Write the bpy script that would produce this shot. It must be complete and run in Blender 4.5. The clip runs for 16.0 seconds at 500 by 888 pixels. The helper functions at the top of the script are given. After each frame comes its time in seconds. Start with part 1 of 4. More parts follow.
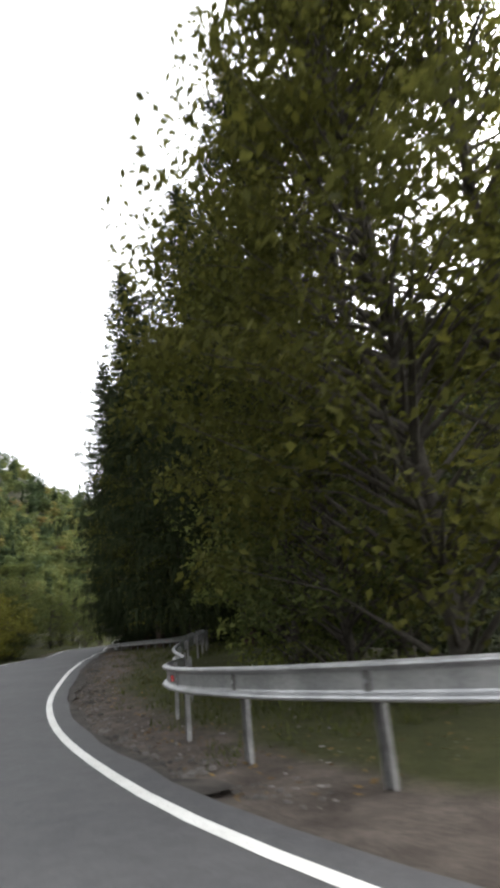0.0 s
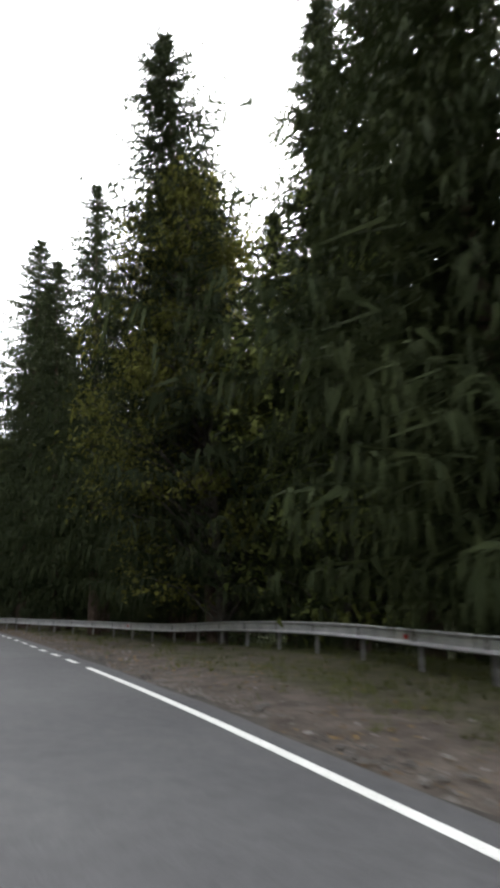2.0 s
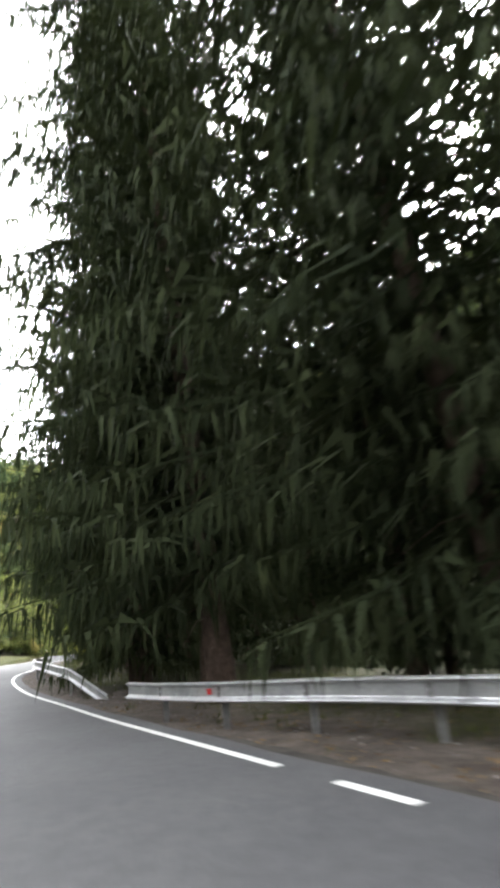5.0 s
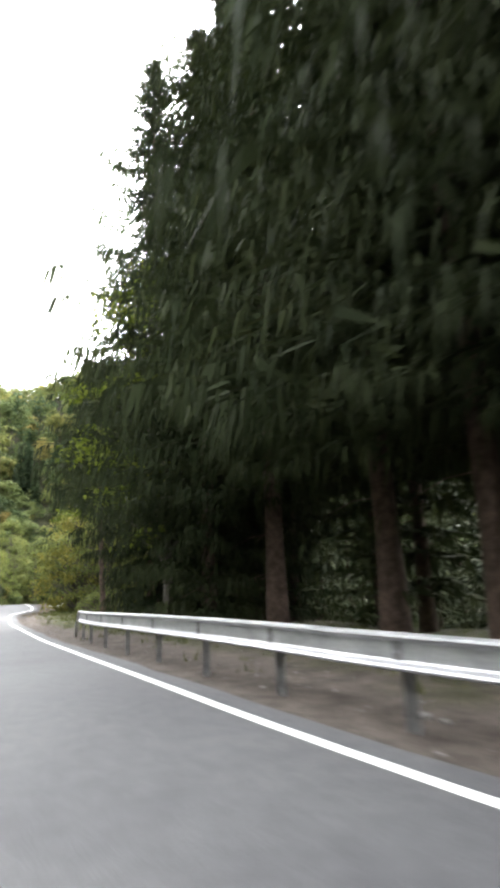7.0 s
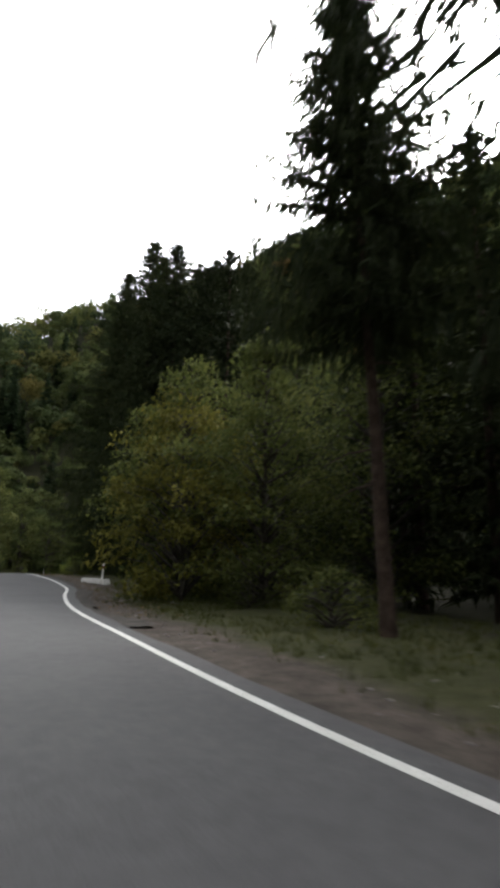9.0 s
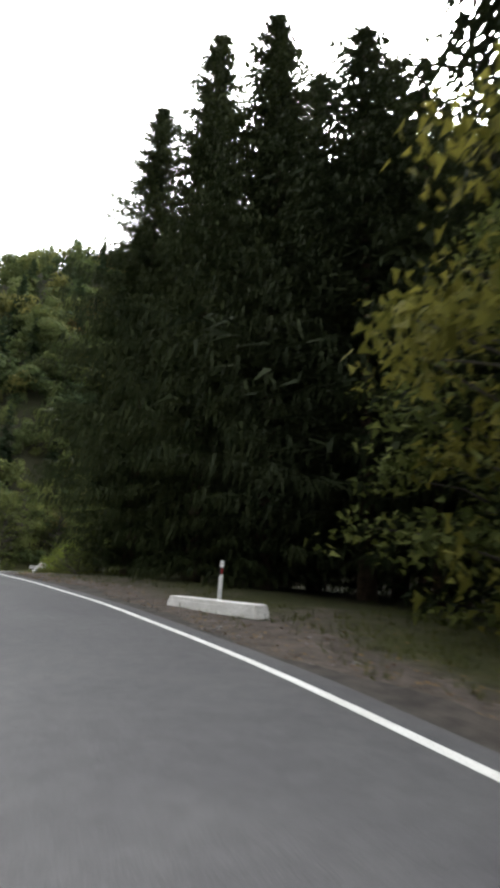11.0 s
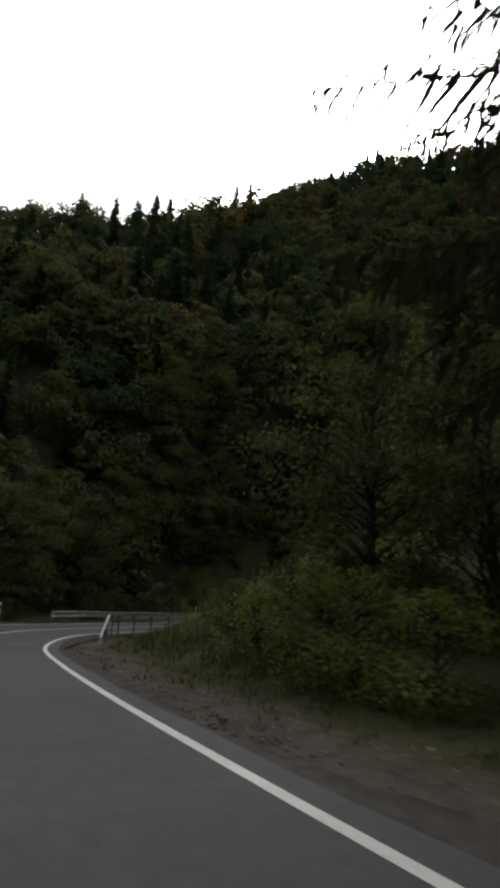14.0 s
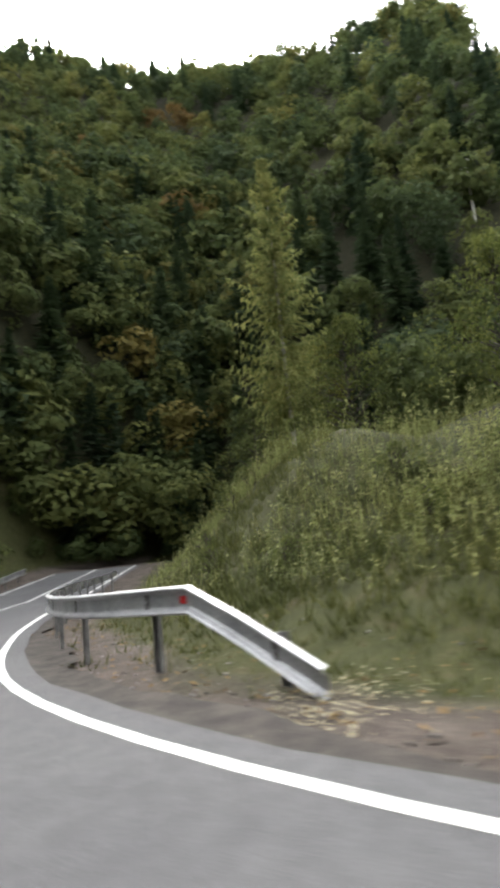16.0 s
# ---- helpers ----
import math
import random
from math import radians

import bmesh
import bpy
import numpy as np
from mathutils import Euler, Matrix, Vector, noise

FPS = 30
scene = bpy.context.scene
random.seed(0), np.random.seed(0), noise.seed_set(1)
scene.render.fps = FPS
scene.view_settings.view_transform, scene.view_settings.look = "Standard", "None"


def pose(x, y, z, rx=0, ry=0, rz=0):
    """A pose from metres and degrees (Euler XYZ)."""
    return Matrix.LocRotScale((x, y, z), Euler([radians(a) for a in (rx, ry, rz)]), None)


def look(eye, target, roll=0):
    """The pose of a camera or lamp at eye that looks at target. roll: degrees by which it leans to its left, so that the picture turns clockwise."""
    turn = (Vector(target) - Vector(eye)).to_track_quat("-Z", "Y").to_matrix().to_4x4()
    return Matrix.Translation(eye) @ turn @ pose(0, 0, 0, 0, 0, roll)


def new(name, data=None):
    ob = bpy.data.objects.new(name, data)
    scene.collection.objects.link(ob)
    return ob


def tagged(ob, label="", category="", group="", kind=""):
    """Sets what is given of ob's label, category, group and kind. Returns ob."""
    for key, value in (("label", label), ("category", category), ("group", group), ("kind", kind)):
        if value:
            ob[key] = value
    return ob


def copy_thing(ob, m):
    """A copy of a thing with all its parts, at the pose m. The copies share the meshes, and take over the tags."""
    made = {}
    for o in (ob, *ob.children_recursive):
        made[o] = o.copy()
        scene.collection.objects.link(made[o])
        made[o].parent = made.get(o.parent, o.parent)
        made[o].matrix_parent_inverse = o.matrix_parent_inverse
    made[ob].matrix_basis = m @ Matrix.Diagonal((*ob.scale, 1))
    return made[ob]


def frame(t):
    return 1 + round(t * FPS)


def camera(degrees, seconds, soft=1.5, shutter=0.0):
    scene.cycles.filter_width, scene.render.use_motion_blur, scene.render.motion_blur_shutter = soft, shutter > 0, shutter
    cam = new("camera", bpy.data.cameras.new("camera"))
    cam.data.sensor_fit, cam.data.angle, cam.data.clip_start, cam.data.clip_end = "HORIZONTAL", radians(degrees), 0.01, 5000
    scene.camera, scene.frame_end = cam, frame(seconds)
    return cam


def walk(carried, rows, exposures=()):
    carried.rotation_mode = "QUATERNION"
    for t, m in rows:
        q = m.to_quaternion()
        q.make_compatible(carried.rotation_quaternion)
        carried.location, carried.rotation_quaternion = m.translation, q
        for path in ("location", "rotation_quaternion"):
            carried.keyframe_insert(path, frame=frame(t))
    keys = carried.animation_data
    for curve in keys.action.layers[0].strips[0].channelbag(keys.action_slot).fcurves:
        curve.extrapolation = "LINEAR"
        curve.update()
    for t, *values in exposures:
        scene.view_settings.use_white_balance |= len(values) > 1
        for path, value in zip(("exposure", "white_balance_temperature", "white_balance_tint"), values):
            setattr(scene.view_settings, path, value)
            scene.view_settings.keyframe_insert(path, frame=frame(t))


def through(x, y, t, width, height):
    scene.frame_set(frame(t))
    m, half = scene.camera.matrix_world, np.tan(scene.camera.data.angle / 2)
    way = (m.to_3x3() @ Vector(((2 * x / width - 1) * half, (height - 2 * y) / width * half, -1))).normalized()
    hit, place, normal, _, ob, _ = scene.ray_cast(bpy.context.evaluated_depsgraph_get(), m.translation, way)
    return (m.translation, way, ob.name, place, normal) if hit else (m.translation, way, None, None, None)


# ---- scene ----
# ---------------------------------------------------------------- camera
cam = camera(47.91, 16.0, soft=4.0, shutter=0.3)
PATH = [
    (0.0, pose(0.039, 0.042, 1.224, 108.04, 5.01, 9.83)),
    (0.5, pose(-2.764, 3.054, 1.179, 107.97, 8.66, 4.13)),
    (1.0, pose(-5.349, 6.419, 1.125, 106.85, 5.50, -0.85)),
    (1.5, pose(-8.139, 10.185, 1.186, 104.27, 2.87, -3.85)),
    (2.0, pose(-10.789, 14.667, 1.372, 107.15, -1.77, -5.90)),
    (2.5, pose(-12.979, 19.518, 1.545, 107.24, -0.04, -4.62)),
    (3.0, pose(-15.273, 24.553, 1.588, 108.57, 0.64, -4.90)),
    (3.5, pose(-17.533, 29.850, 1.568, 109.88, 1.26, -4.20)),
    (4.0, pose(-19.986, 35.229, 1.544, 110.45, 1.34, -4.02)),
    (4.5, pose(-22.330, 40.942, 1.521, 109.39, 3.18, -5.54)),
    (5.0, pose(-24.595, 46.697, 1.475, 108.83, 4.56, -7.05)),
    (5.5, pose(-26.530, 52.515, 1.420, 106.44, 1.92, -8.31)),
    (6.0, pose(-28.707, 58.234, 1.356, 104.96, 0.78, -10.60)),
    (6.5, pose(-31.208, 63.832, 1.439, 104.35, 1.43, -13.90)),
    (7.0, pose(-33.455, 69.569, 1.590, 104.48, 2.19, -17.36)),
    (7.5, pose(-34.917, 75.650, 1.724, 104.47, 2.26, -19.28)),
    (8.0, pose(-36.258, 81.839, 1.706, 104.88, 3.01, -20.68)),
    (8.5, pose(-37.331, 87.891, 1.648, 104.89, 1.22, -22.96)),
    (9.0, pose(-38.054, 93.747, 1.688, 102.45, -1.30, -21.20)),
    (9.5, pose(-38.840, 99.338, 1.718, 101.31, 0.90, -19.91)),
    (10.0, pose(-39.474, 104.687, 1.778, 103.04, 0.32, -23.14)),
    (10.5, pose(-39.771, 109.880, 1.792, 103.58, -0.77, -26.47)),
    (11.0, pose(-39.573, 114.957, 1.801, 101.75, -2.12, -27.00)),
    (11.5, pose(-39.065, 119.961, 1.826, 102.50, -1.42, -24.48)),
    (12.0, pose(-39.451, 125.634, 1.959, 101.00, -1.70, -20.50)),
    (12.5, pose(-39.829, 129.707, 2.075, 101.07, -3.04, -16.20)),
    (13.0, pose(-40.332, 134.360, 2.156, 101.47, -3.84, -19.03)),
    (13.5, pose(-40.641, 139.002, 2.155, 103.70, -1.30, -26.90)),
    (14.0, pose(-40.501, 143.744, 2.098, 105.00, -3.40, -31.10)),
    (14.5, pose(-40.392, 148.573, 1.987, 102.90, -1.17, -36.99)),
    (15.0, pose(-39.994, 153.477, 1.782, 101.86, 1.45, -43.70)),
    (15.5, pose(-39.409, 158.427, 1.542, 101.06, 2.48, -53.63)),
    (16.0, pose(-38.726, 163.339, 1.396, 99.93, 5.91, -67.02)),
]
EXPOSURES = [(0.0, 2.4), (0.5, 2.8), (1.0, 2.95), (2.0, 3.1), (3.0, 3.5), (4.0, 3.5), (4.5, 4.05), (7.0, 4.5), (7.5, 4.35), (8.0, 4.1), (8.5, 3.65), (9.0, 2.05), (11.5, 3.05), (12.0, 3.05), (12.5, 2.6), (13.0, 2.15),
             (13.5, 1.9), (14.0, 0.75), (14.5, 0.6), (15.0, 0.6), (15.5, 1.7), (16.0, 3.15)]
walk(cam, PATH, EXPOSURES)

# ---------------------------------------------------------------- world and light: bright overcast
world = bpy.data.worlds.new("overcast_sky")
scene.world = world
world.use_nodes = True
wn, wl = world.node_tree.nodes, world.node_tree.links
wn.clear()
sky = wn.new("ShaderNodeTexSky")
sky.sky_type, sky.sun_disc = "NISHITA", False
sky.sun_elevation, sky.sun_rotation = radians(42), radians(50)
sky.air_density, sky.dust_density, sky.ozone_density = 1.0, 4.0, 1.0
grey = wn.new("ShaderNodeHueSaturation")
grey.inputs["Saturation"].default_value = 0.12
back = wn.new("ShaderNodeBackground")
back.inputs["Strength"].default_value = 0.15
wout = wn.new("ShaderNodeOutputWorld")
wl.new(sky.outputs["Color"], grey.inputs["Color"])
wl.new(grey.outputs["Color"], back.inputs["Color"])
wl.new(back.outputs["Background"], wout.inputs["Surface"])
sun_data = bpy.data.lights.new("sun", "SUN")
sun_data.energy, sun_data.angle, sun_data.color = 0.5, radians(25), (1.0, 0.96, 0.9)
sun = new("sun", sun_data)
sun.matrix_world = look((70, 59, 82), (0, 0, 0))

# ---------------------------------------------------------------- mesh helpers
rng = np.random.default_rng(7)


def mesh_from(name, verts, faces, material=None, smooth=False):
    """One mesh from arrays: verts (n, 3) and faces (m, 3 or 4)."""
    verts = np.asarray(verts, np.float32).reshape(-1, 3)
    faces = np.asarray(faces, np.int32)
    m, k = faces.shape
    me = bpy.data.meshes.new(name)
    me.vertices.add(len(verts))
    me.vertices.foreach_set("co", verts.ravel())
    me.loops.add(m * k)
    me.loops.foreach_set("vertex_index", faces.ravel())
    me.polygons.add(m)
    me.polygons.foreach_set("loop_start", np.arange(0, m * k, k, dtype=np.int32))
    me.polygons.foreach_set("use_smooth", np.full(m, smooth))
    me.update(calc_edges=True)
    me.validate()
    if material:
        me.materials.append(material)
    return me


def part(name, me, parent=None, label="", kind="", m=None):
    """Links a mesh as one object under a thing or a part."""
    ob = new(name, me)
    if parent is not None:
        ob.parent = parent
    if m is not None:
        ob.matrix_basis = m
    return tagged(ob, label, kind=kind)


def thing(name, label, category, group="", kind="", m=None, me=None):
    ob = new(name, me)
    if m is not None:
        ob.matrix_basis = m
    return tagged(ob, label, category, group, kind)


def bm_mesh(name, bm, material, smooth=False):
    me = bpy.data.meshes.new(name)
    if smooth:
        for f in bm.faces:
            f.smooth = True
    bm.to_mesh(me)
    bm.free()
    me.materials.append(material)
    return me


def box_mesh(name, sx, sy, sz, material, bevel=0.01, taper=1.0, base=True):
    """A bevelled box that stands on z = 0 (or is centred), with a tapered top."""
    bm = bmesh.new()
    bmesh.ops.create_cube(bm, size=1)
    for v in bm.verts:
        k = taper if v.co.z > 0 else 1
        v.co = Vector((v.co.x * sx * k, v.co.y * sy * k, (v.co.z + (0.5 if base else 0)) * sz))
    if bevel:
        bmesh.ops.bevel(bm, geom=bm.edges[:], offset=bevel, segments=2, affect="EDGES")
    return bm_mesh(name, bm, material)


def tube_arrays(points, radii, sides=8):
    """A tapered tube along points: verts and quads."""
    pts = np.asarray(points, float)
    t = np.gradient(pts, axis=0)
    t /= np.linalg.norm(t, axis=1)[:, None] + 1e-9
    ref = np.where(np.abs(t[:, 2:]) < 0.9, np.array([[0, 0, 1.0]]), np.array([[1.0, 0, 0]]))
    u = np.cross(t, ref)
    u /= np.linalg.norm(u, axis=1)[:, None] + 1e-9
    w = np.cross(t, u)
    a = np.arange(sides) / sides * 2 * np.pi
    v = pts[:, None] + np.asarray(radii)[:, None, None] * (u[:, None] * np.cos(a)[None, :, None] + w[:, None] * np.sin(a)[None, :, None])
    n = len(pts)
    i = np.arange(n - 1)[:, None] * sides
    j = np.arange(sides)[None]
    f = np.stack([i + j, i + (j + 1) % sides, i + sides + (j + 1) % sides, i + sides + j], -1).reshape(-1, 4)
    return v.reshape(-1, 3), f


def joined(pieces):
    """Joins (verts, faces) pairs."""
    vs, fs, n = [], [], 0
    for v, f in pieces:
        vs.append(v)
        fs.append(f + n)
        n += len(v)
    return np.concatenate(vs), np.concatenate(fs)


def diamonds(base, along, side, length, width, bend=0.0):
    """Leaf-shaped quads: base point, unit direction, unit side, length, width; bend drops the tip."""
    length, width = np.asarray(length)[:, None], np.asarray(width)[:, None]
    mid = base + along * length * 0.45
    tip = base + along * length
    tip[:, 2] -= bend * length[:, 0]
    v = np.stack([base, mid + side * width * 0.5, tip, mid - side * width * 0.5], 1).reshape(-1, 3)
    return v, np.arange(len(v)).reshape(-1, 4)


def blades(base, along, side, length, width, bend=0.0):
    """Narrow tapering triangles: base point, unit direction, unit side, length, width."""
    length, width = np.asarray(length)[:, None], np.asarray(width)[:, None]
    tip = base + along * length
    tip[:, 2] -= bend * length[:, 0]
    v = np.stack([base + side * width * 0.5, tip, base - side * width * 0.5], 1).reshape(-1, 3)
    return v, np.arange(len(v)).reshape(-1, 3)


def unit(a):
    return a / (np.linalg.norm(a, axis=-1, keepdims=True) + 1e-9)


# ---------------------------------------------------------------- materials
def material(name, build):
    mat = bpy.data.materials.new(name)
    mat.use_nodes = True
    nt = mat.node_tree
    bsdf = nt.nodes["Principled BSDF"]
    build(nt, nt.nodes, nt.links, bsdf)
    return mat


def noise_node(nt, scale, detail=4, rough=0.6, coords="Object"):
    tc = nt.nodes.new("ShaderNodeTexCoord")
    n = nt.nodes.new("ShaderNodeTexNoise")
    n.inputs["Scale"].default_value, n.inputs["Detail"].default_value, n.inputs["Roughness"].default_value = scale, detail, rough
    nt.links.new(tc.outputs[coords], n.inputs["Vector"])
    return n


def ramp_node(nt, source, stops):
    r = nt.nodes.new("ShaderNodeValToRGB")
    els = r.color_ramp.elements
    while len(els) < len(stops):
        els.new(0.5)
    for e, (p, c) in zip(els, stops):
        e.position, e.color = p, (*c, 1)
    nt.links.new(source, r.inputs["Fac"])
    return r


def mix_node(nt, fac, a, b, mode="MIX"):
    m = nt.nodes.new("ShaderNodeMix")
    m.data_type, m.blend_type = "RGBA", mode
    for key, val in (("Factor", fac), ("A", a), ("B", b)):
        sock = [s for s in m.inputs if s.name == key and s.enabled][0]
        if isinstance(val, (int, float)):
            sock.default_value = val
        elif isinstance(val, tuple):
            sock.default_value = (*val, 1)
        else:
            nt.links.new(val, sock)
    return [s for s in m.outputs if s.enabled][0]


def bump_node(nt, source, bsdf, strength=0.3, distance=0.02):
    b = nt.nodes.new("ShaderNodeBump")
    b.inputs["Strength"].default_value, b.inputs["Distance"].default_value = strength, distance
    nt.links.new(source, b.inputs["Height"])
    nt.links.new(b.outputs["Normal"], bsdf.inputs["Normal"])


def plain_surface(c1, c2, scale, rough=0.8, metal=0.0, fine=60, bump=0.15, spec=0.4):
    def build(nt, nodes, links, bsdf):
        a, b = noise_node(nt, scale), noise_node(nt, fine, 3)
        col = ramp_node(nt, a.outputs["Fac"], [(0.35, c1), (0.65, c2)])
        dirt = ramp_node(nt, b.outputs["Fac"], [(0.3, (0.75, 0.75, 0.75)), (0.7, (1.1, 1.1, 1.1))])
        links.new(mix_node(nt, 1.0, col.outputs["Color"], dirt.outputs["Color"], "MULTIPLY"), bsdf.inputs["Base Color"])
        bsdf.inputs["Roughness"].default_value, bsdf.inputs["Metallic"].default_value = rough, metal
        bsdf.inputs["Specular IOR Level"].default_value = spec
        bump_node(nt, b.outputs["Fac"], bsdf, bump, 0.01)
    return build


def leaf_surface(dark, light, tone=None, through=0.25, rough=0.8, object_random=0.5):
    """Foliage: colour varies leaf by leaf, tree by tree and in soft patches; some light passes through."""
    def build(nt, nodes, links, bsdf):
        geo = nodes.new("ShaderNodeNewGeometry")
        info = nodes.new("ShaderNodeObjectInfo")
        patch = noise_node(nt, 0.45, 2)
        leaf = ramp_node(nt, geo.outputs["Random Per Island"], [(0.0, dark), (1.0, light)])
        soft = ramp_node(nt, patch.outputs["Fac"], [(0.3, (0.7, 0.75, 0.7)), (0.7, (1.2, 1.15, 1.0))])
        col = mix_node(nt, 1.0, leaf.outputs["Color"], soft.outputs["Color"], "MULTIPLY")
        if tone:
            at = nodes.new("ShaderNodeAttribute")
            at.attribute_name = "tone"
            own = ramp_node(nt, at.outputs["Fac"], tone)
            col = mix_node(nt, 1.0, col, own.outputs["Color"], "MULTIPLY")
        else:
            own = ramp_node(nt, info.outputs["Random"], [(0.0, (1 - object_random * 0.5,) * 3), (1.0, (1 + object_random * 0.4, 1 + object_random * 0.35, 1.0))])
            col = mix_node(nt, 1.0, col, own.outputs["Color"], "MULTIPLY")
        links.new(col, bsdf.inputs["Base Color"])
        bsdf.inputs["Roughness"].default_value = rough
        bsdf.inputs["Specular IOR Level"].default_value = 0.1
        tr = nodes.new("ShaderNodeBsdfTranslucent")
        links.new(col, tr.inputs["Color"])
        ms = nodes.new("ShaderNodeMixShader")
        ms.inputs["Fac"].default_value = through
        links.new(bsdf.outputs["BSDF"], ms.inputs[1])
        links.new(tr.outputs["BSDF"], ms.inputs[2])
        links.new(ms.outputs["Shader"], nodes["Material Output"].inputs["Surface"])
    return build


def asphalt(nt, nodes, links, bsdf):
    big, mid, fine = noise_node(nt, 0.35, 4), noise_node(nt, 6, 4), noise_node(nt, 90, 2)
    col = ramp_node(nt, big.outputs["Fac"], [(0.35, (0.050, 0.050, 0.053)), (0.65, (0.068, 0.068, 0.070))])
    m = ramp_node(nt, mid.outputs["Fac"], [(0.35, (0.85, 0.85, 0.85)), (0.65, (1.08, 1.08, 1.07))])
    g = ramp_node(nt, fine.outputs["Fac"], [(0.35, (0.7, 0.7, 0.7)), (0.7, (1.3, 1.3, 1.3))])
    c = mix_node(nt, 1.0, col.outputs["Color"], m.outputs["Color"], "MULTIPLY")
    links.new(mix_node(nt, 1.0, c, g.outputs["Color"], "MULTIPLY"), bsdf.inputs["Base Color"])
    bsdf.inputs["Roughness"].default_value = 0.75
    bsdf.inputs["Specular IOR Level"].default_value = 0.35
    bump_node(nt, fine.outputs["Fac"], bsdf, 0.35, 0.008)


def road_paint(nt, nodes, links, bsdf):
    a, b = noise_node(nt, 1.5, 4), noise_node(nt, 45, 4, 0.7)
    worn = ramp_node(nt, b.outputs["Fac"], [(0.33, (0.14, 0.14, 0.14)), (0.42, (0.62, 0.62, 0.60))])
    soil = ramp_node(nt, a.outputs["Fac"], [(0.3, (0.8, 0.8, 0.78)), (0.7, (1.0, 1.0, 1.0))])
    links.new(mix_node(nt, 1.0, worn.outputs["Color"], soil.outputs["Color"], "MULTIPLY"), bsdf.inputs["Base Color"])
    bsdf.inputs["Roughness"].default_value = 0.65
    bump_node(nt, b.outputs["Fac"], bsdf, 0.2, 0.004)


def soil(nt, nodes, links, bsdf):
    """Verge: gravelly dirt beside the asphalt, then moss, grass and shade-darkened needle litter."""
    at = nodes.new("ShaderNodeAttribute")
    at.attribute_name = "verge"
    big, mid, fine = noise_node(nt, 0.25, 5), noise_node(nt, 2.2, 5, 0.65), noise_node(nt, 28, 4, 0.7)
    dirt = ramp_node(nt, mid.outputs["Fac"], [(0.3, (0.042, 0.035, 0.030)), (0.5, (0.070, 0.060, 0.052)), (0.7, (0.105, 0.091, 0.078))])
    grass = ramp_node(nt, mid.outputs["Fac"], [(0.3, (0.026, 0.031, 0.011)), (0.55, (0.040, 0.044, 0.016)), (0.75, (0.062, 0.052, 0.028))])
    # needle litter, with the shade under the trees put into its near-black colour
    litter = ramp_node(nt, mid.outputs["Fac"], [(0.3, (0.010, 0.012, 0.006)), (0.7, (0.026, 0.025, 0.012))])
    edge = nodes.new("ShaderNodeMath")
    edge.operation = "MULTIPLY_ADD"
    links.new(big.outputs["Fac"], edge.inputs[0])
    edge.inputs[1].default_value = 0.55
    links.new(at.outputs["Fac"], edge.inputs[2])
    f1 = ramp_node(nt, edge.outputs["Value"], [(0.40, (0, 0, 0)), (0.55, (1, 1, 1))])
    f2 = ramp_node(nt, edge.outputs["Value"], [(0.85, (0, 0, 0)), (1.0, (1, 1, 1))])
    c = mix_node(nt, f1.outputs["Color"], dirt.outputs["Color"], grass.outputs["Color"])
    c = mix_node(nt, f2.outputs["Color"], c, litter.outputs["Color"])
    g = ramp_node(nt, fine.outputs["Fac"], [(0.3, (0.6, 0.6, 0.6)), (0.7, (1.35, 1.3, 1.25))])
    links.new(mix_node(nt, 1.0, c, g.outputs["Color"], "MULTIPLY"), bsdf.inputs["Base Color"])
    bsdf.inputs["Roughness"].default_value = 0.95
    bsdf.inputs["Specular IOR Level"].default_value = 0.15
    bump_node(nt, fine.outputs["Fac"], bsdf, 0.6, 0.04)


M_ASPHALT = material("asphalt", asphalt)
M_PAINT = material("road_paint", road_paint)
M_SOIL = material("verge_soil", soil)
M_ZINC = material("galvanised_steel", plain_surface((0.34, 0.345, 0.35), (0.50, 0.505, 0.51), 2.5, 0.45, 0.75, 30, 0.06))
M_CONCRETE = material("whitewashed_concrete", plain_surface((0.5, 0.49, 0.46), (0.68, 0.67, 0.64), 2.5, 0.85, 0, 30, 0.3))
M_WHITE = material("white_plastic", plain_surface((0.66, 0.66, 0.65), (0.78, 0.78, 0.77), 4, 0.5, 0, 50, 0.05))
M_BLACK = material("black_plastic", plain_surface((0.02, 0.02, 0.02), (0.035, 0.035, 0.035), 5, 0.5, 0, 50, 0.05))
M_RED = material("red_reflector", plain_surface((0.35, 0.02, 0.02), (0.45, 0.03, 0.03), 20, 0.25, 0, 90, 0.05))
M_STONE = material("grey_stone", plain_surface((0.10, 0.095, 0.09), (0.22, 0.205, 0.19), 9, 0.9, 0, 40, 0.3))
M_BARK = material("spruce_bark", plain_surface((0.036, 0.026, 0.021), (0.085, 0.060, 0.047), 5, 0.95, 0, 22, 0.8, 0.1))
M_PALEBARK = material("pale_bark", plain_surface((0.20, 0.19, 0.16), (0.36, 0.34, 0.30), 5, 0.85, 0, 25, 0.4, 0.1))
M_GREYBARK = material("grey_bark", plain_surface((0.030, 0.026, 0.021), (0.075, 0.068, 0.058), 4, 0.9, 0, 25, 0.6, 0.1))
M_SPRUCE = material("spruce_needles", leaf_surface((0.021, 0.028, 0.015), (0.032, 0.041, 0.020), through=0.15, rough=0.85))
M_BEECH = material("beech_leaves", leaf_surface((0.058, 0.061, 0.017), (0.130, 0.132, 0.036), through=0.45))
M_YELLOW = material("yellowing_leaves", leaf_surface((0.090, 0.093, 0.021), (0.20, 0.19, 0.048), through=0.4))
M_FALLEN = material("fallen_leaves", leaf_surface((0.06, 0.035, 0.018), (0.20, 0.14, 0.07), through=0.1))
